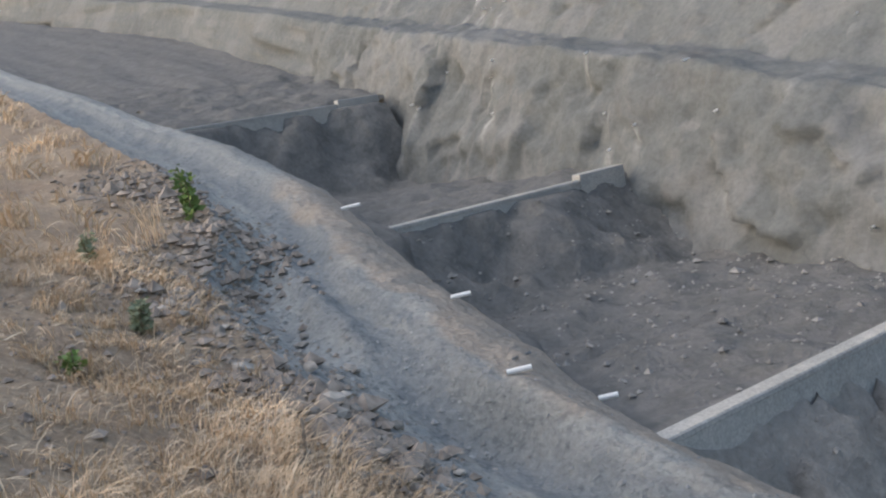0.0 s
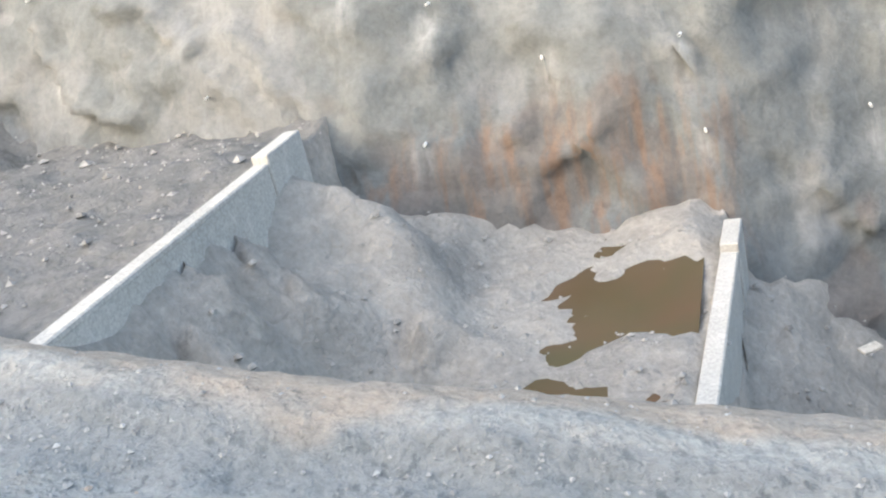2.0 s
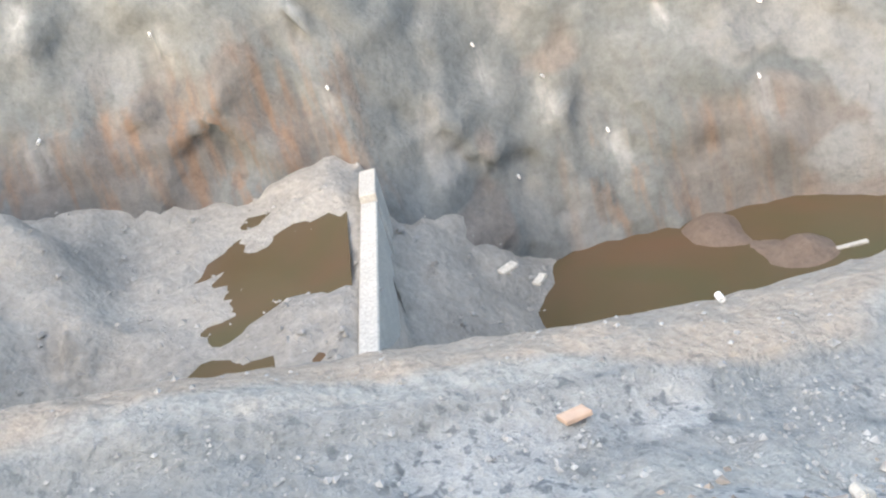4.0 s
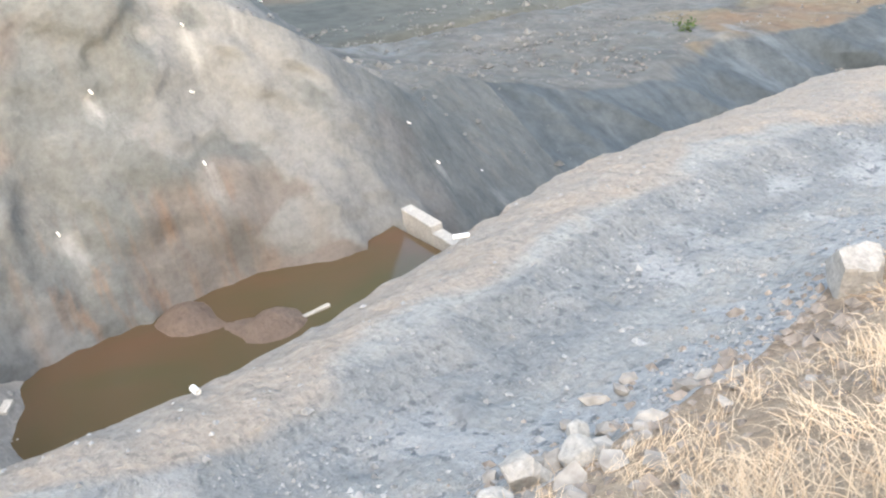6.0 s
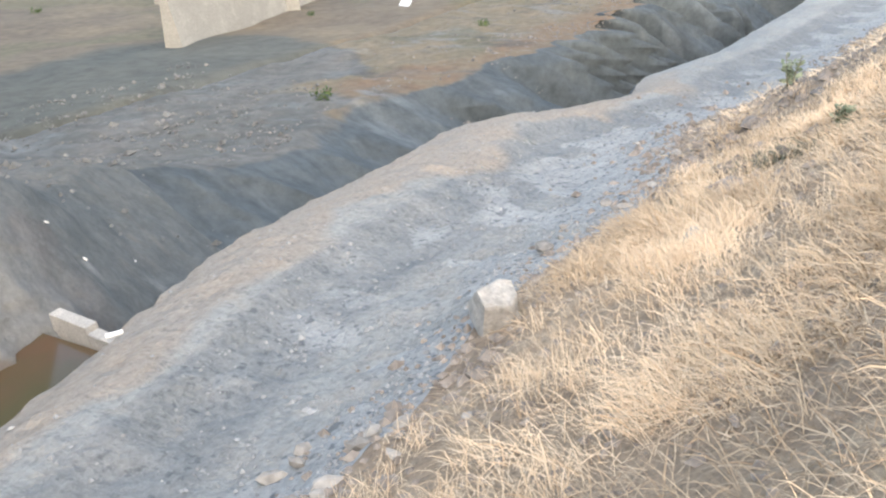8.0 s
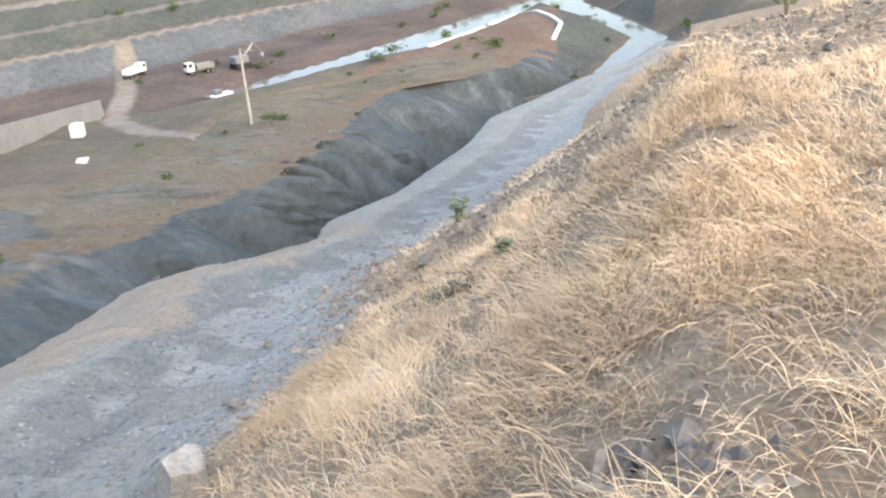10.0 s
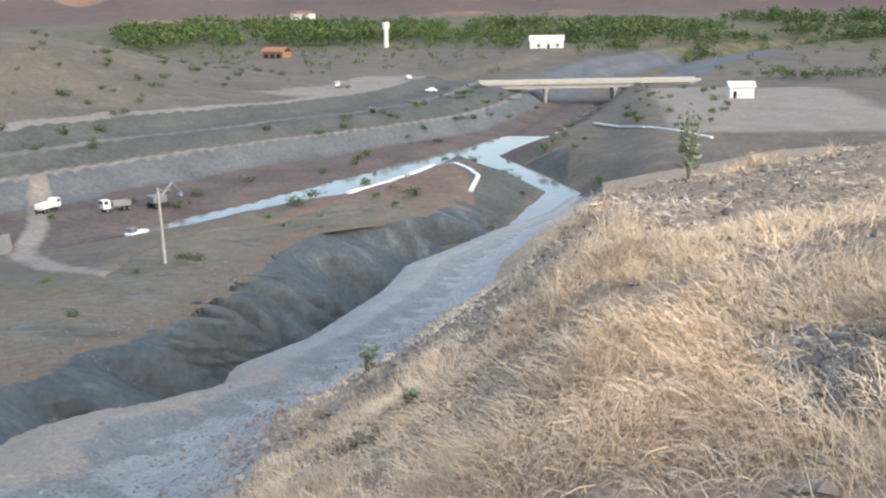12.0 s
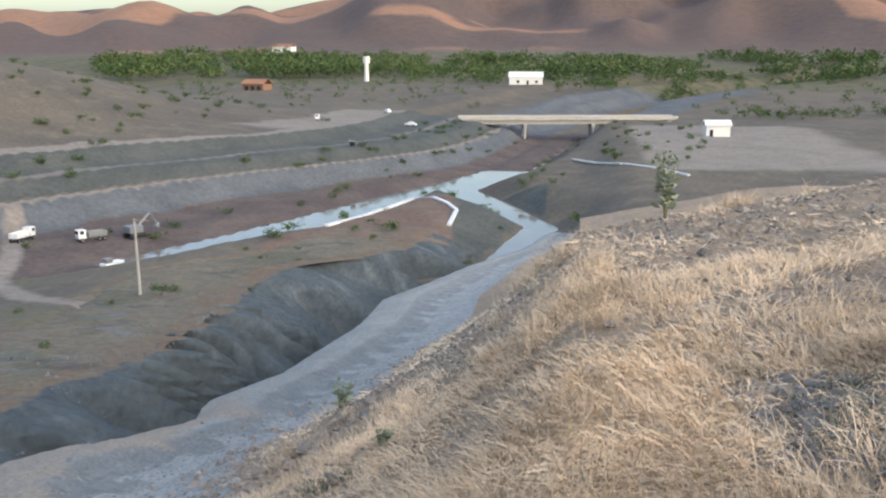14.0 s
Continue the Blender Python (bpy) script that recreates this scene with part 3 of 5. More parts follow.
# far wall up to the hill and out over the plain
dd = np.concatenate([np.linspace(0, 9, 110), np.linspace(9.2, 26, 60)])[None, :] * (1 + 0.9 * smooth_step(20, 5, XS))[:, None] ** np.array([0] * 110 + [1] * 60)[None, :]
dd = np.maximum.accumulate(dd, axis=1)
dd = np.concatenate([-(6.0 * deep + 0.02) * np.linspace(1, 0, 17)[None, :-1], dd], 1)
y0 = toe_y(XS)[:, None]
YW = y0 + dd
ZW = far_z(X2, YW)
steep = np.clip(np.gradient(ZW, axis=1) / np.maximum(np.gradient(YW, axis=1), 1e-3), 0, 2.2) / 2.2
pad = np.pad(steep, ((0, 0), (6, 6)), mode='edge')
steep = np.mean([pad[:, k:k + steep.shape[1]] for k in range(13)], axis=0)
lump = fbm(X2, YW, ZW, 0.35, 5, 0.55)
ridge = 1 - np.abs(fbm(X2, YW * 0.4, ZW * 0.35, 0.55, 3))
grow = np.clip((dd + 6.0 * deep) / 0.8, 0, 1)
fl_n = vnoise(X2 * 0.15 + 0.10 * YW, 0.4, ZW * 0.04) + 0.75 * vnoise(X2 * 0.34 + 0.20 * YW, 3.4, ZW * 0.08)
flute = smooth_step(16, 34, X2) * np.clip(steep * 2.6, 0, 1) * (0.42 - np.abs(fl_n)) * 8.5
calm = 1 - 0.75 * smooth_step(16, 28, X2)
rocky = smooth_step(14, 9, X2) * (0.42 * facets(X2, YW * 0.3, ZW, 0.34) + 0.26 * facets(X2 + 0.4 * ZW, YW * 0.3, ZW, 0.9, 9)) + 0.12 * facets(X2, YW * 0.3, ZW * 0.7, 2.1, 23)
YWd = YW - grow * steep * calm * (0.26 * lump + 0.25 * (ridge - 0.68) + rocky) - grow * flute
ZWd = ZW + grow * (0.12 * lump + 0.1 * fbm(X2, YW, 2.0, 1.7, 3)) * (1 - 0.5 * steep)
sink = smooth_step(0.9, 1.0, dd / dd[:, -1:]) * 0.5 * (X2 > 24)
PW = np.stack([np.repeat(X2, YW.shape[1], 1), YWd, ZWd - sink + EYE], -1)
wz = smooth_step(6, 17, X2 + 0.2 * (YW - 20))
flat_m = 1 - smooth_step(0.10, 0.19, steep)
rim_x = smooth_step(0, 1, (np.degrees(np.arctan2(X2, YW)) - 45.5 + 5 * fbm(X2, YW, 0.0, 0.12, 3)) / 5.0)
gravel_m = np.clip(wz * flat_m * (1 - rim_x) + 0 * YW, 0, 1)
grey = 0.95 * smooth_step(1, 10, X2 + 2.5 * fbm(X2, YW, ZW, 0.25, 3)) * (1 - flat_m * wz)
dry = wz * flat_m * rim_x
d_rim = np.take_along_axis(np.broadcast_to(dd, steep.shape), np.argmax(steep, 1)[:, None] * 0 + (flat_m.shape[1] - 1 - np.argmax((flat_m < 0.5)[:, ::-1], 1))[:, None], 1)
rust = 0.9 * dry * smooth_step(6.5, 1.5, dd - d_rim + 3.0 * fbm(X2, YW, 4.0, 0.15, 3))
scrub = 0.75 * dry * smooth_step(0.08, 0.4, fbm(X2, YW, 6.0, 0.13, 3))
pink = (0.35 + 0.5 * smooth_step(-9, -4, X2)) * smooth_step(0.08, 0.42, fbm(X2, YW, ZW, 0.33, 3)) * (1 - flat_m * wz) * smooth_step(15, 9, X2)
pale = 0.8 * smooth_step(0.12, 0.42, fbm(X2 + 40, YW, ZW, 0.42, 4)) * (1 - flat_m * wz) * smooth_step(15, 8, X2)
seep = smooth_step(-8.5, -6.5, X2) * smooth_step(-0.3, -1.6, X2) * smooth_step(-3.6, -5.0, ZW + 0.5 * fbm(X2, 0.0, 0.0, 0.7, 2))
seep = np.maximum(seep, 0.8 * smooth_step(2, 3, X2) * smooth_step(7.5, 6.5, X2) * smooth_step(-7.6, -8.8, ZW))
srs = np.random.RandomState(77)
STUBS = [(srs.uniform(-31, 15), srs.uniform(1.0, 7.5)) for _ in range(46)]
lime = 0 * YW
for sx, sz in STUBS:
    top = float(base_z(sx)) + sz
    lime = np.maximum(lime, smooth_step(0.26, 0.06, np.abs(X2 - sx)) * smooth_step(top + 0.1, top - 0.05, ZW) * smooth_step(top - 0.4 - 0.25 * sz, top - 0.2, ZW))
cut = int(np.searchsorted(XS, 20.0))
for name, some, material, label in (("channel_far_wall", slice(0, cut + 1), M_ROCK, "rough grey sprayed-concrete rock wall with rust streaks"),
                                    ("gully_wall", slice(cut, len(XS)), M_GULLY, "dark grey fluted earth wall of the lower channel")):
    w_ob = sheet(name, PW[some], material, {"gravel": gravel_m[some], "grey": grey[some], "dry": dry[some], "rust": rust[some], "scrub": scrub[some], "pink": pink[some], "pale": pale[some], "seep": seep[some], "lime": lime[some]})
    tagged(w_ob, label, "rock wall", kind="structure")

# ---- valley ground to the horizon ----
gx = np.concatenate([np.arange(-400, 20, 15.0), np.arange(20, 120, 2.5), np.arange(120, 420, 2.0), np.arange(420, 700, 6), np.arange(700, 1300, 14), np.arange(1300, 3200, 26)])
gy = np.concatenate([np.arange(-1500, -260, 24.0), np.arange(-260, -60, 7), np.arange(-60, 140, 1.8), np.arange(140, 330, 5), np.arange(330, 2200, 22)])
GX, GY = np.meshgrid(gx, gy, indexing="ij")
GZ = land(GX, GY)
# the sheet dips under the channel and its banks
yw = toe_y(GX)
cover = smooth_step(158, 138, GX) * smooth_step(yw + 24.5, yw + 20, GY)
GZ = GZ - 14 * cover - 60 * smooth_step(40, 0, GX) * cover
GE, GN, GS = river_at(GX, GY)
GB, _ = near_line(GX, GY, BRANCH, [1.0, 1.5, 2.0, 4.0])
BROW = np.interp(GX, [190, 245, 300, 390], [45, 54, 62, 66])
ragged = 1.6 * fbm(GX, GY, 2.0, 0.08, 3)
north = (GS > 0) & (GX < 410)
mud = np.where(north, 1 - smooth_step(14.5, 17, GN + ragged), 1 - smooth_step(7, 13, np.abs(GE))) * (GX < 420)
rip = north * smooth_step(14.5, 17, GN + ragged) * (1 - smooth_step(23.5, 25, GN))
bank = north * smooth_step(26.5, 28, GN) * (1 - smooth_step(BROW, BROW + 1.5, GN))
GA = np.degrees(np.arctan2(GX, GY)) + 5 * fbm(GX, GY, 0.0, 0.06, 3)
bank = np.maximum(bank, smooth_step(46.5, 43.5, GA) * (GX < 140) * smooth_step(64, 54, GY + 4 * ragged))
rip = np.maximum(rip, (GX > 400) * smooth_step(2, 8, GE) * (1 - smooth_step(28, 34, GE)))
bank = np.maximum(bank, (GS <= 0) * smooth_step(2, 4, GB) * (1 - smooth_step(12, 15, GB)) * (GX < 235) * (GY > 8))
GR = np.hypot(GX, GY)
berm = north * smooth_step(23.3, 24.2, GN) * smooth_step(26.8, 25.6, GN)
mid = 0.5 * (34 + BROW - 8)
berm = np.maximum(berm, 0.55 * north * smooth_step(mid - 2.6, mid - 1.6, GN) * smooth_step(mid + 2.6, mid + 1.6, GN))
road = np.maximum(berm, north * smooth_step(BROW, BROW + 1.2, GN + 0.4 * ragged) * (1 - smooth_step(BROW + 4, BROW + 7, GN + ragged)))
road = np.maximum(road, 0.75 * north * smooth_step(285, 310, GX) * smooth_step(BROW, BROW + 1.2, GN) * (1 - smooth_step(BROW + 22, BROW + 30, GN + 4 * ragged)))
road = np.maximum(road, (GS <= 0) * 0.9 * smooth_step(228, 250, GX + 8 * fbm(GX, GY, 1.0, 0.05, 2)) * smooth_step(-12, -20, GY) * smooth_step(385, 365, GX) * smooth_step(-90, -70, GY))
clay = smooth_step(140, 150, GX) * smooth_step(214, 206, GX) * smooth_step(21, 25, GY - 0.06 * (GX - 165) + ragged) * smooth_step(50, 46, GY + 0.2 * (GX - 165) + ragged)
TRACK = np.array([(99, 53), (106, 65), (119, 77), (140, 90), (152, 95), (175, 108)], float)
track_e, _ = near_line(GX, GY, TRACK, [1.6] * 6)
road = np.maximum(road, 0.8 * smooth_step(1.5, -0.5, track_e))
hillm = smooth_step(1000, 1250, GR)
field = smooth_step(560, 620, GR) * (1 - smooth_step(1000, 1150, GR))
# orange patches on the far hills are sunset light put into the colour
ground = sheet("ground", np.stack([GX, GY, GZ + EYE], -1), M_LAND, {"mud": mud, "bank": bank, "clay": clay, "scrub": 0.7 * smooth_step(0.05, 0.4, fbm(GX, GY, 6.0, 0.09, 3)) * (GX < 160), "riprap": rip, "road": road, "hill": hillm, "bare_or_sunlit": hillm * smooth_step(0.0, 0.4, fbm(GX, GY, 3.0, 0.0042, 3)), "field": field})
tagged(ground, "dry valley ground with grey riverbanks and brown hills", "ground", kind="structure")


def water(name, level, x0, x1, y0, y1, material, label):
    bm = bmesh.new()
    bmesh.ops.create_grid(bm, x_segments=1, y_segments=1, size=1)
    for q in bm.verts:
        q.co = Vector((x0 if q.co.x < 0 else x1, y0 if q.co.y < 0 else y1, level))
    ob = part(name, bm, material)
    return tagged(ob, label, "water", kind="structure")


water("river", -36 + EYE, 147, 470, -40, 130, M_RIVER, "still river reflecting the pale sky")
water("pond", -6.83 + EYE, -7.5, -1.5, 7.6, 17, M_POND, "shallow brown pond behind a concrete sill")
water("pond", -10.2 + EYE, -0.9, 9.75, 9.0, 18.4, M_POND, "still brown pond below the rock wall")


# ---- concrete sills across the channel ----
def sill(x, top, ya, ystep, yb, drop, turn):
    t = thing("sill_wall", "pale cast-concrete sill wall across the stepped channel", "sill wall", pose(x, (ya + yb) / 2, top + EYE - drop, 0, 0, turn), group="sills across the channel")
    c = (ya + yb) / 2
    bm = bmesh.new()
    box(bm, (0.24, ystep - ya, drop), (0.02, (ya + ystep) / 2 - c, drop / 2 - 0.06), bevel=0.015)
    part("wall", bm, M_CONC, t)
    bm = bmesh.new()
    box(bm, (0.28, yb + 0.1 - ystep, drop + 0.12), (0.03, (ystep + yb + 0.1) / 2 - c, drop / 2 + 0.04), bevel=0.015)
    part("raised_end", bm, M_CONC, t)
    bm = bmesh.new()
    box(bm, (0.27, ystep - ya - 0.02, 0.1), (0.02, (ya + ystep) / 2 - c, drop - 0.08), bevel=0.02)
    part("coping", bm, M_CONC, t)


for (x, top, ya, ys_, yb), drop, turn in zip(SILLS, (3.3, 2.2, 3.3, 3.9, 3.6), (0, 0, 0, -3, -4)):
    sill(x, top, ya, ys_, yb, drop, turn)

# ---- near things ----
rng = np.random.RandomState(11)


def near_z(x, y):
    return float(bank_z(x, y)) + EYE


def far_ground(x, y):
    return float(land(x, y)) + EYE


def stone_mesh(name, seed, material, flat=0.75, sub=2, rough=0.35):
    bm = bmesh.new()
    bmesh.ops.create_icosphere(bm, subdivisions=sub, radius=0.5)
    r = random.Random(seed)
    planes = [(Vector((r.gauss(0, 1), r.gauss(0, 1), r.gauss(0, 1))).normalized(), r.uniform(0.26, 0.42)) for _ in range(9)]
    for q in bm.verts:
        for n, d in planes:
            over = q.co.dot(n) - d
            if over > 0:
                q.co -= n * over
        q.co *= 1 + 0.12 * rough * noise.noise(q.co * 5 + Vector((seed, 0, 0)))
        q.co.z *= flat
    me = bpy.data.meshes.new(name)
    bm.to_mesh(me)
    bm.free()
    me.materials.append(material)
    return me


def block_mesh(seed):
    """A quarried block: a cube cut into facets, with worn edges."""
    bm = bmesh.new()
    bmesh.ops.create_cube(bm, size=1.0)
    bmesh.ops.subdivide_edges(bm, edges=bm.edges[:], cuts=7, use_grid_fill=True)
    r = random.Random(seed)
    cuts = [(Vector((r.gauss(0, 1), r.gauss(0, 1), r.gauss(0, 1))).normalized(), r.uniform(0.44, 0.56)) for _ in range(7)]
    for q in bm.verts:
        q.co *= 1 - 0.16 * max(0.0, q.co.length - 0.56)
        for n, d in cuts:
            over = q.co.dot(n) - d
            if over > 0:
                q.co -= n * over * 0.9
        q.co += q.co.normalized() * 0.05 * noise.noise(q.co * 3.5 + Vector((seed, 2, 0)))
        q.co.x *= 1 - 0.12 * q.co.z
    me = bpy.data.meshes.new("boulder")
    bm.to_mesh(me)
    bm.free()
    me.materials.append(M_BOULDER)
    return me


def boulder(x, y, size, turn, label, flat=0.85, seed=3):
    ob = new("boulder", stone_mesh("boulder", seed, M_BOULDER, flat, 3, 0.5))
    ob.matrix_world = pose(x, y, near_z(x, y) + size * 0.3 * flat, 8, -6, turn) @ Matrix.Diagonal((size, size * 0.9, size, 1))
    return tagged(ob, label, "boulder")


big = new("boulder", block_mesh(5))
big.matrix_world = pose(7.95, 4.98, near_z(7.95, 4.98) + 0.17, 6, -8, 48) @ Matrix.Diagonal((0.52, 0.44, 0.5, 1))
tagged(big, "pale squarish boulder at the edge of the dry grass", "boulder")
boulder(9.05, 3.2, 0.34, 10, "small pale stone half sunk in dry grass", 0.8, 8)
boulder(3.5, 4.85, 0.52, 70, "pale angular block of rock beside the concrete bench", 0.75, 12)
boulder(2.7, 5.1, 0.28, 20, "pale broken rock beside the concrete bench", 0.8, 14)
boulder(3.9, 4.7, 0.36, 100, "pale broken rock beside the concrete bench", 0.7, 17)
boulder(3.1, 4.7, 0.30, 140, "pale broken rock beside the concrete bench", 0.7, 21)
boulder(4.3, 5.15, 0.26, 40, "pale broken rock beside the concrete bench", 0.7, 24)
boulder(2.2, 5.2, 0.22, 80, "pale broken rock beside the concrete bench", 0.7, 27)

# rubble along the inner edge of the bench
kinds = [stone_mesh("stone", 40 + i, M_STONE, 0.45 + 0.06 * (i % 5), 1, 0.6) for i in range(9)]
for i in range(240):
    x = rng.choice([rng.uniform(-13.5, -6), rng.uniform(-19, -12), rng.uniform(2.5, 6), rng.uniform(9, 24), rng.uniform(24, 42)], p=[0.4, 0.14, 0.14, 0.22, 0.1])
    y = float(in_y(x)) + rng.normal(-0.1, 0.55)
    size = rng.uniform(0.08, 0.26) * (1.5 if rng.rand() < 0.12 else 1.0)
    ob = new("stone", kinds[rng.randint(9)])
    ob.matrix_world = pose(x, y, near_z(x, y) + 0.12 * size, rng.uniform(-25, 25), rng.uniform(-25, 25), rng.uniform(0, 360)) @ Matrix.Diagonal((size * rng.uniform(0.9, 1.6), size, size * rng.uniform(0.7, 1.1), 1))
    tagged(ob, "grey-brown broken stone at the edge of the bench", "stone", "rubble stones along the bench")

# fallen clay tile and old plank
tile = thing("clay_tile", "flat reddish clay tile lying on the concrete bench", "tile", pose(0.56, 6.55, near_z(0.56, 6.55) + 0.03, -12, 5, 18))
bm = bmesh.new()
box(bm, (0.24, 0.17, 0.045), bevel=0.008)
part("slab", bm, M_TILE, tile)

plank = thing("broken_post", "short weathered wooden post lying in dry grass", "wooden post", pose(3.85, 0.35, near_z(3.85, 0.35) + 0.06, 0, 6, 75))
bm = bmesh.new()
box(bm, (0.34, 0.07, 0.06), bevel=0.008)
part("beam", bm, M_WOOD, plank)
bm = bmesh.new()
box(bm, (0.05, 0.26, 0.04), (0.12, -0.16, 0.01), (0, 0, 14), bevel=0.006)
part("crosspiece", bm, M_WOOD, plank)

stake = thing("stake", "thin dry wooden stake standing in grass", "stake", pose(-7.5, 3.55, near_z(-7.5, 3.55)))
bm = bmesh.new()
tube(bm, (0, 0, -0.1), (0.02, 0.03, 0.42), 0.018, 0.014, 7)
part("pole", bm, M_WOOD, stake)


# ---- drain pipes ----
def pipe_meshes(length, r):
    bm = bmesh.new()
    n = 14
    rings = []
    for (yy, rr) in ((0, r), (length, r), (length, r * 0.86), (length * 0.25, r * 0.86)):
        rings.append([bm.verts.new((rr * math.cos(2 * math.pi * k / n), yy, rr * math.sin(2 * math.pi * k / n))) for k in range(n)])
    for a, c in zip(rings[:-1], rings[1:]):
        for k in range(n):
            bm.faces.new((a[k], a[(k + 1) % n], c[(k + 1) % n], c[k]))
    bm.faces.new(rings[-1])
    bm.normal_update()
    return bm


def drain(x, y, z, turn, tilt=0, length=0.45, r=0.05, label="white plastic drain pipe sticking out of the concrete"):
    t = thing("drain_pipe", label, "drain pipe", pose(x, y, z, tilt, 0, turn), group="drain pipes")
    part("pipe", pipe_meshes(length, r), M_PVC, t)
    return t


for (x, y, turn, up, ln) in ((-9.25, 7.1, -38, 0.05, 0.3), (-8.85, 8.1, -38, 0.0, 0.24), (-12.1, 8.5, -38, 0.05, 0.3), (-17.8, 10.2, -38, 0.05, 0.4),
                             (2.3, 8.1, 5, 0.03, 0.1), (6.85, 9.85, 60, 0.02, 0.22)):
    drain(x, y, near_z(x, y) + up, turn, 4, ln, 0.035)
bm = bmesh.new()
tube(bm, (-9.55, 7.45, near_z(-9.55, 7.45) + 0.03), (-10.0, 8.1, near_z(-10.0, 8.1) + 0.03), 0.016, 0.016, 6)
rod = part("rod", bm, M_STEEL)
tagged(rod, "thin dark steel rod lying beside a drain pipe", "rod")

# stubs in the far wall
stub = None
for x, zrel in STUBS:
    col = int(np.argmin(np.abs(XS - x)))
    zt = float(base_z(x)) + zrel + EYE
    row = int(np.argmax(PW[col, :, 2] > zt))
    if row == 0:
        continue
    px, py, pz = PW[col, row]
    m = pose(px, py + 0.12, pz, -8 + rng.uniform(-10, 10), 0, 180 + rng.uniform(-15, 15))
    if stub is None:
        stub = drain(px, py + 0.12, pz, 180, 0, 0.24, 0.026, "small white drain stub in the rock wall")
        stub.matrix_world = m
        tagged(stub, group="drain stubs in the rock wall")
    else:
        copy_thing(stub, m)

# concrete fragments in the pond and on the heap
for (x, y, z, sx, sy, turn) in ((6.7, 15.1, -10.2, 0.8, 0.1, -8), (0.8, 15.1, -8.75, 0.34, 0.2, 30), (1.3, 15.2, -9.2, 0.3, 0.16, 50)):
    f = thing("concrete_fragment", "pale broken slab of concrete beside the pond", "concrete slab", pose(x, y, z + EYE, 3, -4, turn), group="broken slabs")
    bm = bmesh.new()
    box(bm, (sx, sy, 0.07), bevel=0.015)
    part("slab", bm, M_BOULDER, f)


# ---- vegetation ----
def leaf_tris(rs, n, centre, spread, size, up=0.4, drop=0.0):
    """n leaf blades, two triangles each, about a centre."""
    c = np.asarray(centre) + rs.normal(0, 1, (n, 3)) * np.asarray(spread)
    d = rs.normal(0, 1, (n, 3))
    d[:, 2] = np.abs(d[:, 2]) * up - drop
    d /= np.linalg.norm(d, axis=1, keepdims=True)
    w = np.cross(d, rs.normal(0, 1, (n, 3)))
    w /= np.linalg.norm(w, axis=1, keepdims=True)
    L = (size * rs.uniform(0.6, 1.3, n))[:, None]
    V = np.stack([c, c + d * L * 0.5 + w * L * 0.26, c + d * L, c + d * L * 0.5 - w * L * 0.26], 1).reshape(-1, 3)
    k = np.arange(n)[:, None] * 4
    F = np.concatenate([k + [[0, 1, 2]], k + [[0, 2, 3]]])
    return V, F


def plant(x, y, height, stems, leaves, size, label, seed, material, name="shrub"):
    rs = np.random.RandomState(seed)
    t = thing(name, label, name, pose(x, y, near_z(x, y)))
    Vs, Fs, off = [], [], 0
    for k in range(stems):
        lean = rs.normal(0, 0.16, 2)
        top = Vector((lean[0] * height, lean[1] * height, height * rs.uniform(0.7, 1.0)))
        bm = bmesh.new()
        tube(bm, (0, 0, -0.05), top, 0.018, 0.006, 6)
        part("stem", bm, M_STEM, t)
        n = max(5, leaves // stems)
        for j in range(n):
            f = 0.2 + 0.8 * (j + 0.5) / n
            V, F = leaf_tris(rs, 2, np.array(top) * f, (0.03, 0.03, 0.03), size * (1.15 - 0.5 * f), 0.5)
            Vs.append(V)
            Fs.append(F + off)
            off += len(V)
    fol = new("foliage", mesh_from("foliage", np.concatenate(Vs), np.concatenate(Fs), material, False))
    fol.parent = t
    return t


plant(-17.6, 7.0, 1.15, 7, 150, 0.17, "leafy bright green shrub beside the concrete bench", 1, M_GREEN)
plant(-12.0, 3.9, 0.42, 11, 150, 0.13, "low green weed among dry grass", 2, M_WEED, "weed")
plant(-10.3, 2.6, 0.22, 7, 60, 0.11, "low dark green weed among dry grass", 3, M_GREEN, "weed")
plant(-15.0, 4.3, 0.5, 5, 60, 0.12, "sparse green weed among dry grass", 4, M_WEED, "weed")
plant(19.1, 4.7, 0.75, 4, 50, 0.16, "small grey-green weed at the edge of the bench", 5, M_WEED, "weed")
plant(25.3, -2.1, 1.75, 4, 96, 0.22, "tall grey-green shrub with broad leaves on the crest", 6, M_WEED)
plant(8.6, -2.7, 0.3, 7, 90, 0.1, "low grey-green weed among dry grass", 7, M_WEED, "weed")
plant(6.2, -1.9, 0.25, 7, 80, 0.1, "low grey-green weed among dry grass", 9, M_WEED, "weed")
plant(13.2, 2.6, 0.3, 8, 90, 0.1, "low grey-green weed among dry grass", 10, M_WEED, "weed")


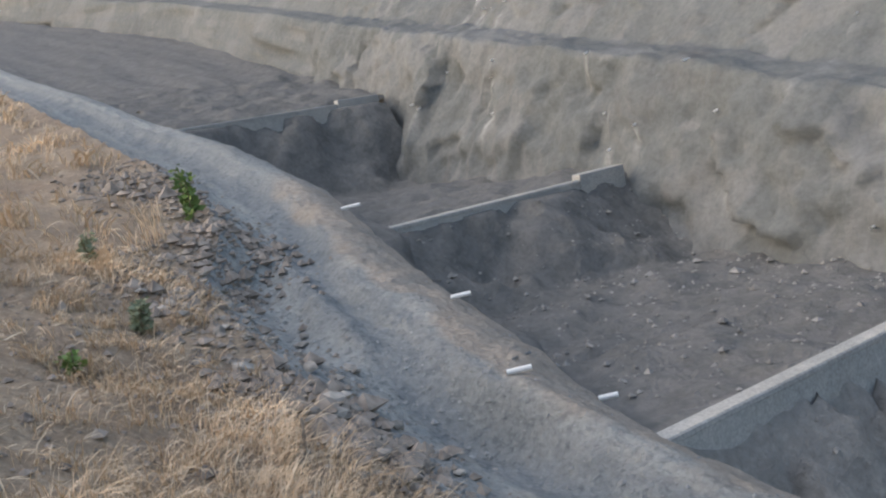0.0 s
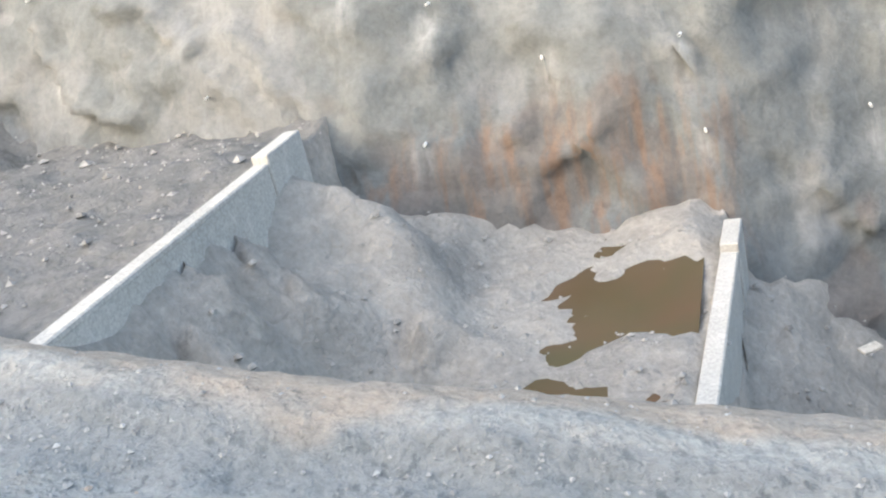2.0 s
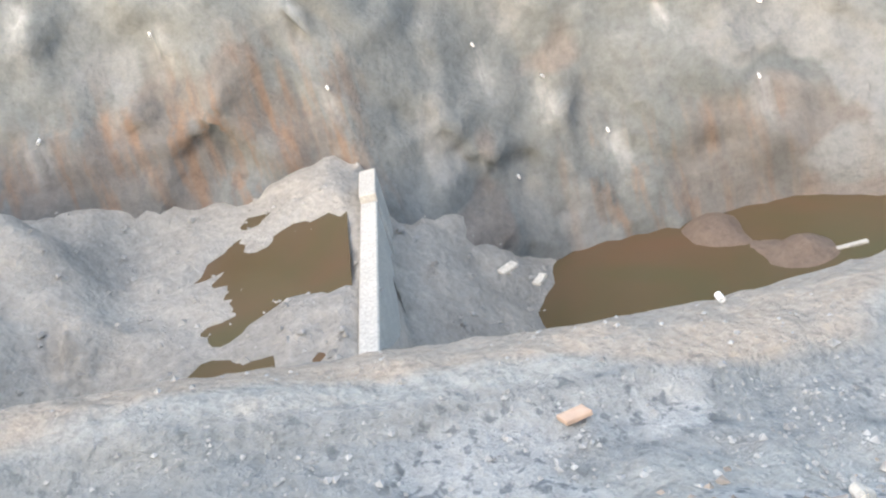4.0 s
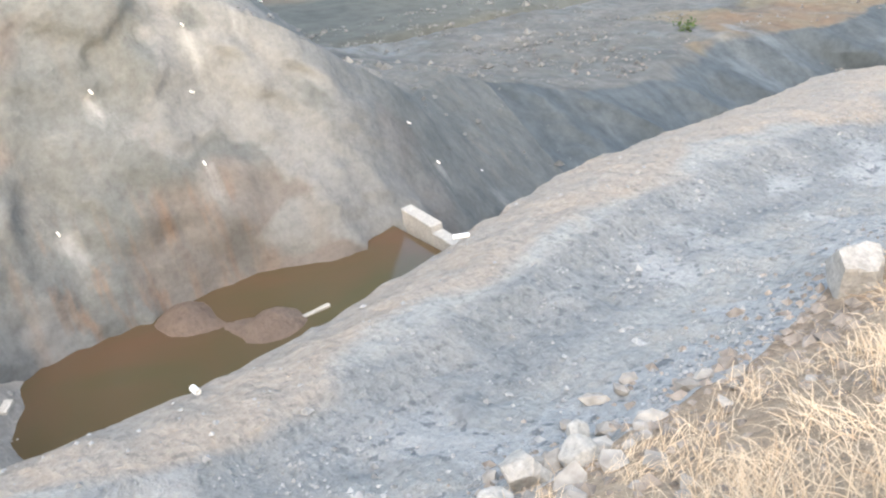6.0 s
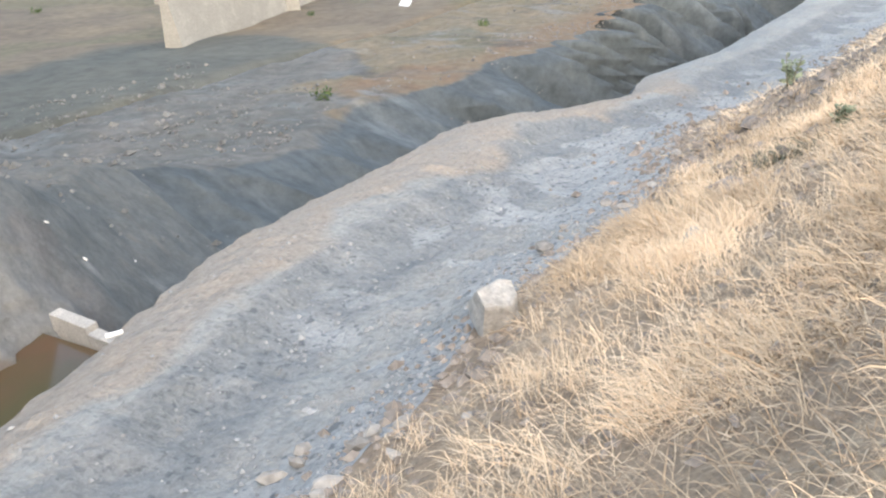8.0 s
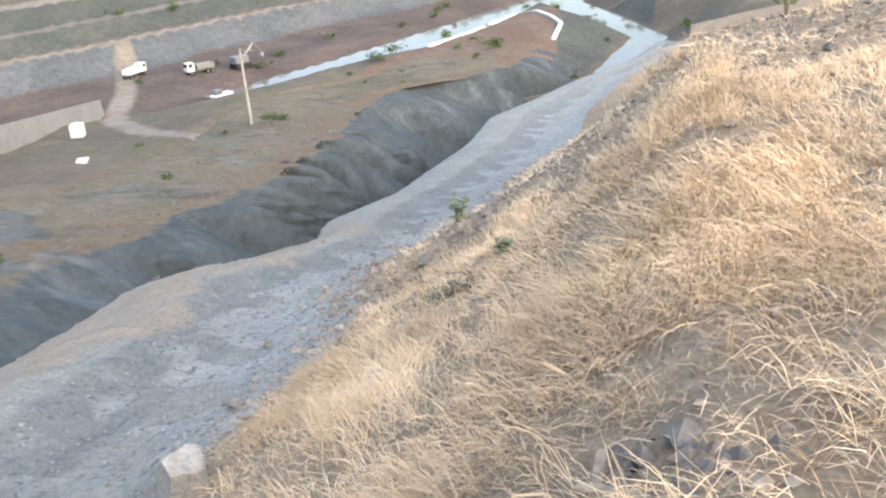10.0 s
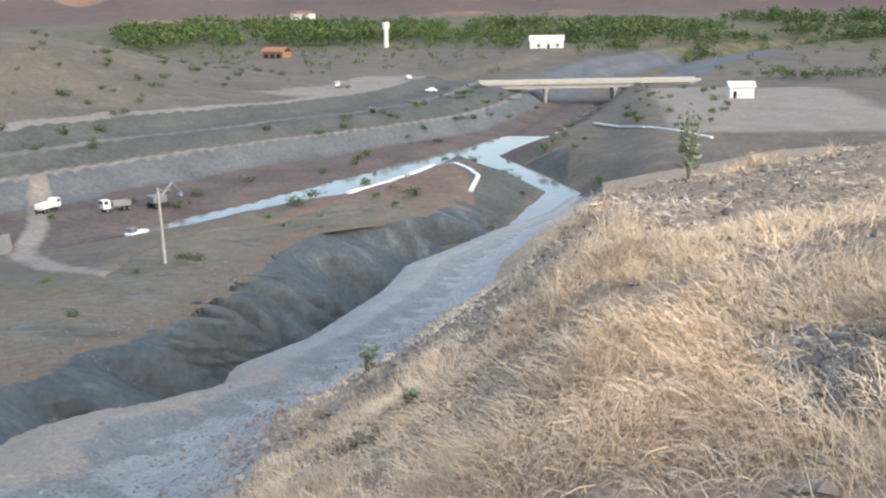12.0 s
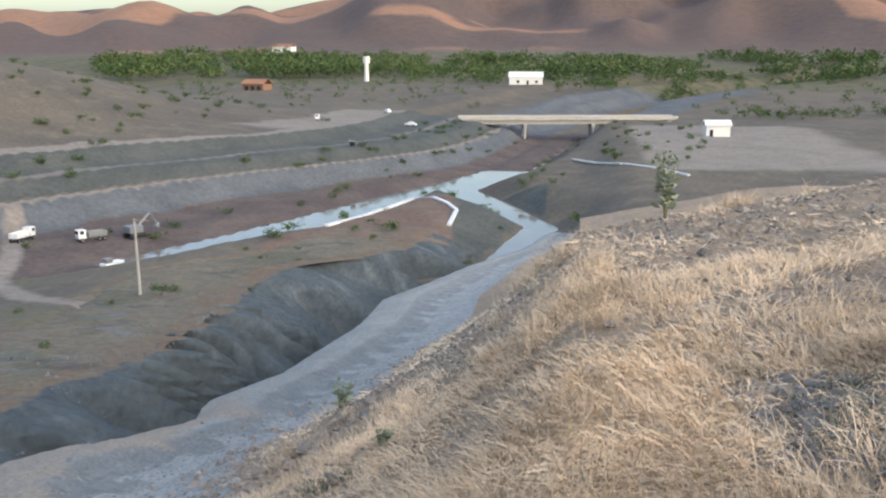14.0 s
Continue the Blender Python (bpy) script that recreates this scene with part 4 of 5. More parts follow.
def grass(name, sets, seed, material):
    """Drooping blades, five triangles each, from root arrays: roots, lengths, widths, lean angles, start and droop ranges."""
    rs = np.random.RandomState(seed)
    Vs, Fs, off = [], [], 0
    for roots, L, w, ang, start, droop in sets:
        n = len(roots)
        d = np.stack([np.cos(ang), np.sin(ang), np.zeros(n)], 1)
        side = np.stack([-np.sin(ang), np.cos(ang), rs.normal(0, 0.5, n)], 1) * w[:, None]
        th = np.radians(rs.uniform(*start, n))
        fall = np.radians(rs.uniform(*droop, n)) / 2
        p, pts = roots, [roots]
        for k, seg in enumerate((0.42, 0.33, 0.25)):
            e = (th - k * fall)[:, None]
            p = p + (L * seg)[:, None] * (d * np.cos(e) + np.array([[0, 0, 1.0]]) * np.sin(e))
            pts.append(p)
        pts[3][:, 2] = np.maximum(pts[3][:, 2], roots[:, 2] + 0.01)
        V = np.stack([pts[0] - side, pts[0] + side, pts[1] - side, pts[1] + side, pts[2] - side * 0.7, pts[2] + side * 0.7, pts[3]], 1).reshape(-1, 3)
        k = np.arange(n)[:, None] * 7 + off
        Fs += [k + [[0, 1, 3]], k + [[0, 3, 2]], k + [[2, 3, 5]], k + [[2, 5, 4]], k + [[4, 5, 6]]]
        Vs.append(V)
        off += len(V)
    return new(name, mesh_from(name, np.concatenate(Vs), np.concatenate(Fs), material, False))


def scatter(seed, count, xr, yr, dens):
    rs = np.random.RandomState(seed)
    x = rs.uniform(*xr, count)
    yi = in_y(x)
    y = yr + (yi + 0.25 - yr) * rs.rand(count)
    keep = rs.rand(count) < dens(x, y)
    return x[keep], y[keep]


def cover_at(x, y):
    edge = smooth_step(0.1, 1.3, in_y(x) - y + 0.7 * fbm(x, y, 2.0, 0.9, 2))
    patch = smooth_step(-0.55, 0.2, fbm(x, y, 9.0, 0.55, 3))
    bare_or_sunlit = np.where(x > 16, smooth_step(-0.35, 0.5, fbm(x, y, 5.0, 0.3, 2)), 1.0)
    ash = 1 - 0.92 * np.exp(-((x - 7.6) / 1.5) ** 2 - ((y + 1.9) / 0.75) ** 2)
    stony = 1 - 0.85 * smooth_step(15.5, 18.5, x) * smooth_step(34, 28, x) * smooth_step(-9, -6, y)
    return edge * (0.12 + 0.88 * patch) * bare_or_sunlit * ash * stony


def litter_at(x, y):
    bare_or_sunlit = 0.3 + 0.7 * smooth_step(-0.3, 0.1, fbm(x, y, 9.0, 0.55, 3))
    ash = 1 - 0.9 * np.exp(-((x - 7.6) / 1.5) ** 2 - ((y + 1.9) / 0.75) ** 2)
    return smooth_step(-0.2, 0.9, in_y(x) - y) * 0.9 * bare_or_sunlit * ash


def tufts(seed, count, xr, y0, per, spread, lo, hi, wide, start, droop, dens=cover_at, turn=0.9):
    rs = np.random.RandomState(seed)
    x, y = scatter(seed, count, xr, y0, dens)
    field = 0.9 + 2.6 * fbm(x, y, 17.0, 0.35, 2) + rs.normal(0, 0.5, len(x))
    size = rs.uniform(0.65, 1.25, len(x))
    x, y, field, size = (np.repeat(q, per) for q in (x, y, field, size))
    n = len(x)
    x, y = x + rs.normal(0, spread, n), y + rs.normal(0, spread, n)
    far = np.hypot(x, y) > 2.1
    x, y, field, size = x[far], y[far], field[far], size[far]
    n = len(x)
    tall = size * (0.7 + 0.45 * smooth_step(-0.4, 0.5, fbm(x, y, 13.0, 0.5, 2)))
    roots = np.stack([x, y, bank_z(x, y) + EYE - 0.015], 1)
    w = wide * (0.6 + 0.8 * rs.rand(n)) * (0.45 + 0.085 * np.hypot(x, y))
    return roots, rs.uniform(lo, hi, n) * tall, w, field + rs.normal(0, turn, n), start, droop


def clumps(x, y):
    return np.where(fbm(x, y, 21.0, 0.28, 2) > 0.3, 0.85, 0.02) * smooth_step(0.0, 0.8, in_y(x) - y)


g = grass("dry_grass", [
    tufts(21, 6400, (0.2, 16), -9, 20, 0.10, 0.16, 0.46, 0.0027, (12, 66), (10, 80)),
    tufts(29, 4600, (1.2, 10), -5, 24, 0.11, 0.15, 0.42, 0.0019, (10, 62), (10, 80)),
    tufts(22, 4600, (-16, 0.2), -5, 18, 0.08, 0.16, 0.46, 0.0030, (35, 80), (25, 100)),
    tufts(23, 3000, (16, 44), -18, 13, 0.13, 0.14, 0.36, 0.0028, (14, 65), (10, 80)),
    tufts(24, 1700, (-50, -16), -9, 10, 0.14, 0.2, 0.55, 0.0045, (40, 80), (20, 80))], 31, M_GRASS)
tagged(g, "straw-coloured parched grass covering the slope", "grass", kind="stuff")
def clump_at(seed, spots):
    """Named tall clumps at given places."""
    rs = np.random.RandomState(seed)
    x = np.concatenate([np.full(int(150 * w), a) + rs.normal(0, 0.2 * w, int(150 * w)) for a, c, w in spots])
    y = np.concatenate([np.full(int(150 * w), c) + rs.normal(0, 0.2 * w, int(150 * w)) for a, c, w in spots])
    n = len(x)
    roots = np.stack([x, y, bank_z(x, y) + EYE - 0.02], 1)
    return roots, rs.uniform(0.3, 0.72, n), 0.0018 * (0.45 + 0.085 * np.hypot(x, y)), rs.uniform(0, 6.28, n), (38, 86), (15, 90)


g = grass("tall_grass", [
    clump_at(61, [(14.4, 0.0, 1.5), (15.3, 0.5, 1.2), (13.6, 0.5, 1.2), (12.8, -0.3, 1.0), (25.2, 0.9, 1.4), (23.6, 1.3, 1.2), (22, 0.4, 1.0), (28, -4.2, 1.6), (13.0, 4.2, 1.6), (12.2, 4.5, 1.2),
                  (16.5, 4.9, 1.0), (8.6, 4.2, 0.8), (8.5, 0.2, 1.4), (7.2, 0.6, 1.2), (6.4, -0.1, 1.0), (7.8, 1.5, 1.0)]),
    tufts(25, 260, (3.0, 34), -9, 70, 0.16, 0.28, 0.62, 0.0018, (38, 86), (15, 95), clumps, 1.6),
    tufts(26, 150, (-26, -6), -2, 45, 0.12, 0.4, 0.75, 0.0026, (62, 88), (8, 50), clumps, 1.6)], 33, M_GRASS)
tagged(g, "tall pale feathery clumps of dry grass", "grass", kind="stuff")
g = grass("grass_litter", [
    tufts(27, 21000, (-16, 20), -9, 10, 0.14, 0.08, 0.26, 0.0030, (0, 26), (0, 25), litter_at, 3.0),
    tufts(28, 4500, (20, 44), -16, 7, 0.18, 0.12, 0.36, 0.0045, (0, 22), (0, 25), litter_at, 3.0)], 35, M_LITTER)
tagged(g, "matted dead grass stalks lying on the soil", "dead grass", kind="stuff")


g = grass("grey_weed_patch", [
    tufts(63, 260, (6.2, 9.4), -3.6, 26, 0.12, 0.12, 0.34, 0.0035, (20, 80), (10, 90), lambda x, y: np.exp(-((x - 7.7) / 1.1) ** 2 - ((y + 2.2) / 0.8) ** 2), 3.0),
    tufts(64, 200, (11.0, 14.5), 0.5, 22, 0.12, 0.12, 0.30, 0.0035, (20, 80), (10, 90), lambda x, y: np.exp(-((x - 12.6) / 0.9) ** 2 - ((y - 3.3) / 0.7) ** 2), 3.0)], 65, M_TWIG)
tagged(g, "grey-green withered weeds among the grass", "weeds", kind="stuff")


# ---- loose gravel on the bench and along its edge ----
def gravel(name, x, y, size, material, seed, label, z=None):
    rs = np.random.RandomState(seed)
    n = len(x)
    base = np.array([(1, 0, 0), (-1, 0, 0), (0, 1, 0), (0, -1, 0), (0, 0, 0.7), (0, 0, -0.5)], float)
    faces = np.array([(0, 2, 4), (2, 1, 4), (1, 3, 4), (3, 0, 4), (2, 0, 5), (1, 2, 5), (3, 1, 5), (0, 3, 5)])
    a = rs.uniform(0, 6.28, n)
    ca, sa = np.cos(a)[:, None], np.sin(a)[:, None]
    P = base[None] * rs.uniform(0.55, 1.25, (n, 6, 1)) * size[:, None, None]
    P = np.stack([P[..., 0] * ca - P[..., 1] * sa, P[..., 0] * sa + P[..., 1] * ca, P[..., 2]], -1)
    P += np.stack([x, y, (bank_z(x, y) + EYE if z is None else z) + size * 0.12], 1)[:, None, :]
    F = (np.arange(n)[:, None, None] * 6 + faces[None]).reshape(-1, 3)
    ob = new(name, mesh_from(name, P.reshape(-1, 3), F, material, False))
    return tagged(ob, label, "gravel", kind="stuff")


rs = np.random.RandomState(51)
n = 17000
x = np.concatenate([rs.uniform(-14, 30, n * 3 // 4), rs.uniform(0, 16, n // 4)])
u = rs.beta(1.1, 1.9, len(x))
y = in_y(x) + (lip_y(x) - in_y(x)) * u
keep = rs.rand(len(x)) < (0.2 + 0.8 * smooth_step(-0.3, 0.4, fbm(x, y, 3.0, 0.8, 3))) * np.where(u > 0.6, 0.35, 1.0)
x, y = x[keep], y[keep]
M_GRAV = plain_mat("pale_grit", (0.36, 0.365, 0.36), 0.95, vary=0.5, scale=7)
gravel("grit", x, y, rs.gamma(2.0, 0.007, len(x)) + 0.006, M_GRAV, 52, "pale grey grit and crumbs on the bench")
n = 5200
x = rs.uniform(-24, 44, n)
y = in_y(x) + rs.normal(-0.15, 0.55, n)
M_GRAV2 = plain_mat("brown_rubble", (0.345, 0.295, 0.25), 0.95, vary=0.6, scale=5)
gravel("rubble", x, y, rs.gamma(2.0, 0.016, n) + 0.012, M_GRAV2, 53, "brown-grey rubble between grass and bench")
n = 9000
x = rs.uniform(-16, 34, n)
y = -8 + (in_y(x) + 8) * rs.rand(n)
gravel("clods", x, y, rs.gamma(2.0, 0.014, n) + 0.01, M_GRAV2, 54, "brown clods and stones between dry grass")

def strewn(seed, spots):
    """Stones strewn round given places: x, y, half width, count."""
    rs = np.random.RandomState(seed)
    x = np.concatenate([rs.normal(a, w, k) for a, c, w, k in spots])
    y = np.concatenate([rs.normal(c, w * 0.6, k) for a, c, w, k in spots])
    return x, y


x, y = strewn(58, [(7.6, -1.9, 0.9, 900), (22, -2.8, 3.0, 650), (19, 2.8, 1.8, 300), (3.95, 0.2, 0.3, 90)])
M_ASH = plain_mat("dark_stone_chips", (0.20, 0.19, 0.18), 0.95, vary=0.6, scale=6)
gravel("stone_chips", x, y, rs.gamma(1.8, 0.016, len(x)) + 0.012, M_ASH, 59, "dark grey stone chips on bare patches of the slope")
x, y = strewn(60, [(-16.5, 7.3, 0.75, 420), (-15.3, 6.3, 0.5, 160), (-9.4, 4.6, 0.7, 480), (-8.2, 4.7, 0.5, 240), (-20.5, 7.0, 1.1, 380), (-13.6, 5.0, 0.9, 240), (12.5, 4.2, 0.9, 420), (17, 5.3, 1.6, 520), (24, 5.2, 2.4, 420)])
gravel("rubble_heap", x, y, rs.gamma(1.8, 0.028, len(x)) + 0.02, M_GRAV2, 61, "brown-grey rubble heaped at the grass edge")

# loose rock on the channel floor
n = 1700
ci = rs.randint(int(np.searchsorted(XS, -17.2)), int(np.searchsorted(XS, 2.0)), n)
cj = rs.randint(15, PF.shape[1] - 2, n)
spot = PF[ci, cj]
M_GRAV3 = plain_mat("grey_floor_rock", (0.31, 0.30, 0.282), 0.95, vary=0.5, scale=5)
gravel("floor_rock", spot[:, 0] + rs.normal(0, 0.06, n), spot[:, 1] + rs.normal(0, 0.06, n), rs.gamma(1.6, 0.017, n) + 0.01, M_GRAV3, 55, "grey broken rock scattered over the channel floor", spot[:, 2])

n = 5200
x = rs.uniform(9, 46, n)
y = toe_y(x) + 4 + 26 * rs.rand(n) ** 0.8
keep = (np.degrees(np.arctan2(x, y)) < 49 + 6 * fbm(x, y, 0.0, 0.12, 3)) & (rs.rand(n) < smooth_step(-0.5, 0.4, fbm(x, y, 4.0, 0.4, 2)))
x, y = x[keep], y[keep]
M_GRAV4 = plain_mat("grey_fan_rock", (0.17, 0.175, 0.172), 0.95, vary=0.6, scale=2)
gravel("fan_rock", x, y, rs.gamma(1.5, 0.04, len(x)) + 0.025, M_GRAV4, 56, "grey broken rock strewn over the gravel fan", far_z(x, y) + EYE)
n = 2600
x = rs.uniform(28, 110, n)
y = toe_y(x) + np.interp(x, [28, 66, 110], [5, 7, 8]) + rs.gamma(2.0, 2.2, n)
gravel("rim_clods", x, y, rs.gamma(1.6, 0.035, n) + 0.02, M_ASH, 57, "brown clods and rocks along the gully's rim", far_z(x, y) + EYE)

# ---- far things ----
pole = thing("utility_pole", "pale concrete utility pole on the dry plain", "utility pole", pose(107.7, 51.2, 7.2))
bm = bmesh.new()
tube(bm, (0, 0, -0.3), (-0.15, 0.1, 9.3), 0.2, 0.13, 10)
part("post", bm, M_CONC, pole)
bm = bmesh.new()
box(bm, (0.12, 1.8, 0.12), (-0.15, -0.7, 9.1), (0, 0, 12))
part("crossarm", bm, M_WOOD, pole)


def truck(x, y, turn, label, load):
    t = thing("dump_truck", label, "truck", pose(x, y, far_ground(x, y), 0, 0, turn) @ Matrix.Diagonal((0.74, 0.74, 0.74, 1)), group="trucks at the works")
    bm = bmesh.new()
    box(bm, (7.2, 0.9, 0.35), (0, 0, 0.95))
    part("chassis", bm, M_STEEL, t)
    bm = bmesh.new()
    box(bm, (2.0, 2.3, 2.2), (2.7, 0, 2.05), bevel=0.12)
    cab = part("cab", bm, M_WHITE, t, "white cab")
    bm = bmesh.new()
    box(bm, (0.06, 2.0, 0.85), (3.71, 0, 2.5))
    part("windscreen", bm, M_GLASS, cab)
    for sy in (-1.16, 1.16):
        bm = bmesh.new()
        box(bm, (1.0, 0.05, 0.8), (2.8, sy, 2.5))
        part("side_window", bm, M_GLASS, cab)
    bm = bmesh.new()
    box(bm, (4.7, 2.4, 1.3), (-1.2, 0, 1.85), bevel=0.05)
    for f in list(bm.faces):
        if f.normal.z > 0.9:
            r = bmesh.ops.inset_region(bm, faces=[f], thickness=0.1)
            bmesh.ops.translate(bm, verts=f.verts, vec=(0, 0, -0.9))
            break
    part("tipper_body", bm, load, t)
    for wx in (2.7, -1.6, -2.9):
        for wy in (-1.05, 1.05):
            bm = bmesh.new()
            tube(bm, (wx, wy - 0.18, 0.52), (wx, wy + 0.18, 0.52), 0.52, None, 16)
            w = part("wheel", bm, M_DARK, t)
            bm = bmesh.new()
            tube(bm, (wx, wy - 0.2, 0.52), (wx, wy + 0.2, 0.52), 0.27, None, 12)
            part("rim", bm, M_STEEL, w)


truck(164.0, 100.0, -5, "white dump truck parked on the mud flat", M_WHITE)
truck(167.5, 88.5, 140, "white-cabbed tipper truck beside the river pool", M_STEEL)
truck(337.0, 89.5, 100, "dark lorry with a pale canopy on the earth road", M_STEEL)


def car(x, y, turn, label):
    t = thing("car", label, "car", pose(x, y, far_ground(x, y), 0, 0, turn))
    bm = bmesh.new()
    box(bm, (4.2, 1.75, 0.75), (0, 0, 0.7), bevel=0.15)
    box(bm, (2.2, 1.6, 0.6), (-0.2, 0, 1.35), bevel=0.2, taper=0.85)
    part("body", bm, M_WHITE, t)
    for wx in (-1.3, 1.3):
        for wy in (-0.8, 0.8):
            bm = bmesh.new()
            tube(bm, (wx, wy - 0.1, 0.32), (wx, wy + 0.1, 0.32), 0.32, None, 14)
            part("wheel", bm, M_DARK, t)


car(357, 62, 80, "white car parked near the bridge")
car(385, 76, 30, "pale car on the earth road")

# excavator arm at the pool
ex = thing("excavator", "dark excavator working beside the river pool", "excavator", pose(172.5, 82.5, far_ground(172.5, 82.5), 0, 0, -30))
for sy in (-1.1, 1.1):
    bm = bmesh.new()
    box(bm, (3.6, 0.6, 0.9), (0, sy, 0.45), bevel=0.2)
    part("track", bm, M_DARK, ex)
bm = bmesh.new()
box(bm, (3.0, 2.4, 1.4), (-0.3, 0, 1.7), bevel=0.15)
part("body", bm, M_STEEL, ex)
bm = bmesh.new()
tube(bm, (1.0, 0.4, 2.0), (3.6, 0.4, 4.2), 0.28, 0.2, 8)
part("boom", bm, M_STEEL, ex)
bm = bmesh.new()
tube(bm, (3.6, 0.4, 4.2), (5.2, 0.4, 2.2), 0.2, 0.15, 8)
part("stick", bm, M_STEEL, ex)
bm = bmesh.new()
box(bm, (0.9, 1.0, 0.9), (5.3, 0.4, 1.7), (0, 30, 0), bevel=0.1, taper=0.7)
part("bucket", bm, M_STEEL, ex)

# pump boat and pale heap at the pool's end
boat = thing("pontoon", "white pump pontoon at the end of the pool", "pontoon", pose(150, 76, 36 - 35.0, 0, 0, -20) @ Matrix.Diagonal((0.75, 0.75, 0.6, 1)))
bm = bmesh.new()
box(bm, (5.5, 2.2, 0.9), (0, 0, 0.45), bevel=0.25)
part("hull", bm, M_WHITE, boat)
bm = bmesh.new()
box(bm, (1.8, 1.6, 1.3), (-1.3, 0, 1.5), bevel=0.1)
part("pump_house", bm, M_STEEL, boat)


# bridge
def bridge():
    a, c = Vector((386, 45, -27.4 + EYE)), Vector((400, -33, -27.4 + EYE))
    d = c - a
    ln, ang = d.length, math.degrees(math.atan2(d.y, d.x))
    t = thing("bridge", "long pale concrete road bridge on paired columns", "bridge", pose(*((a + c) / 2), 0, 0, ang))
    bm = bmesh.new()
    box(bm, (ln + 4, 9.5, 0.5), (0, 0, 0.2), bevel=0.05)
    part("deck", bm, M_CONC, t)
    for sy in (-3.4, 0, 3.4):
        bm = bmesh.new()
        box(bm, (ln, 0.7, 1.6), (0, sy, -0.86), bevel=0.04)
        part("girder", bm, M_CONC, t)
    for sy in (-4.6, 4.6):
        bm = bmesh.new()
        box(bm, (ln + 6, 0.25, 0.95), (0, sy, 0.93), bevel=0.03)
        part("parapet", bm, M_CONC, t)
    for px in (-17.0, 9.5):
        bm = bmesh.new()
        box(bm, (1.3, 8.6, 1.3), (px, 0, -2.32), bevel=0.08)
        cap = part("pier_cap", bm, M_CONC, t)
        for sy in (-3.0, 3.0):
            bm = bmesh.new()
            tube(bm, (px, sy, -9.6), (px, sy, -2.95), 0.5, None, 14)
            part("column", bm, M_CONC, cap)
    for px in (-ln / 2 + 0.4, ln / 2 - 0.4):
        bm = bmesh.new()
        box(bm, (1.6, 9.4, 3.2), (px, 0, -1.85), bevel=0.05)
        part("abutment", bm, M_CONC, t)


bridge()


def house(name, x, y, w, d, h, turn, label, wall_m, roof_m, openings, z=None):
    t = thing(name, label, "house", pose(x, y, far_ground(x, y) - 0.2 if z is None else z, 0, 0, turn))
    bm = bmesh.new()
    box(bm, (d, w, h), (0, 0, h / 2), bevel=0.03)
    part("wall", bm, wall_m, t)
    bm = bmesh.new()
    rise = 0.28 * d
    pts = [(-d / 2 - 0.5, -0.1), (0, rise), (d / 2 + 0.5, -0.1), (d / 2 + 0.5, 0.15), (0, rise + 0.3), (-d / 2 - 0.5, 0.15)]
    ends = []
    for yy in (-w / 2 - 0.5, w / 2 + 0.5):
        ends.append([bm.verts.new((px, yy, h + pz)) for px, pz in pts])
    for k in range(6):
        bm.faces.new((ends[0][k], ends[0][(k + 1) % 6], ends[1][(k + 1) % 6], ends[1][k]))
    for e in ends:
        bm.faces.new(e)
    bmesh.ops.recalc_face_normals(bm, faces=bm.faces)
    part("roof", bm, roof_m, t)
    for (oy, ow, oh, kind) in openings:
        bm = bmesh.new()
        box(bm, (0.12, ow, oh), (-d / 2 - 0.03, oy, oh / 2 + (0.05 if kind == "door" else 1.0)))
        part(kind, bm, M_GLASS, t)
    return t


house("farmhouse", 578, 33, 19, 10, 4.2, 3, "long white farmhouse with a low pale roof", M_WHITE, M_WHITE, [(-6, 1.6, 1.4, "window"), (-1, 1.3, 2.4, "door"), (4.5, 1.6, 1.4, "window")])
house("hut", 331.5, -43.2, 7.6, 5, 3.6, 5, "small white block hut beside the road", M_WHITE, M_WHITE, [(2.2, 1.1, 2.2, "door")], 36 - 28.1)
house("brick_shed", 525, 176, 14, 8, 3.4, -18, "low brown brick shed with dark openings", M_RUST, M_ROOF, [(-4, 2.6, 2.2, "door"), (0, 2.6, 2.2, "door"), (4, 2.6, 2.2, "door")])
house("hillside_house", 1080, 330, 26, 10, 6, -16, "white house below the far hills", M_WHITE, M_ROOF, [(-6, 2.5, 1.8, "window"), (5, 2.5, 1.8, "window")])

tower = thing("water_tower", "slim white concrete water tower among trees", "water tower", pose(600, 131.5, far_ground(600, 131.5)))
bm = bmesh.new()
tube(bm, (0, 0, -0.5), (0, 0, 11), 1.5, 1.2, 16)
part("shaft", bm, M_WHITE, tower)
bm = bmesh.new()
tube(bm, (0, 0, 10.9), (0, 0, 15), 2.1, 2.1, 18)
part("tank", bm, M_WHITE, tower)


# stilling basin walls
def basin_wall(x0, y0, x1, y1, h0, h1, thick, label):
    ln, ang = math.hypot(x1 - x0, y1 - y0), math.degrees(math.atan2(y1 - y0, x1 - x0))
    z0, z1 = far_ground(x0, y0) - 0.6, far_ground(x1, y1) - 0.6
    t = thing("retaining_wall", label, "retaining wall", pose(x0, y0, 0, 0, 0, ang), group="retaining walls of the basin")
    bm = bmesh.new()
    top, bot = thick * 0.35, thick
    prof = []
    for (xx, zz, hh) in ((0, z0, h0), (ln, z1, h1)):
        prof.append([bm.verts.new((xx, yy, zk)) for yy, zk in ((-bot, zz), (bot, zz), (top, zz + hh), (-top, zz + hh))])
    for k in range(4):
        bm.faces.new((prof[0][k], prof[0][(k + 1) % 4], prof[1][(k + 1) % 4], prof[1][k]))
    for e in prof:
        bm.faces.new(e)
    bmesh.ops.recalc_face_normals(bm, faces=bm.faces)
    part("wall", bm, M_WALLC, t)
    return t


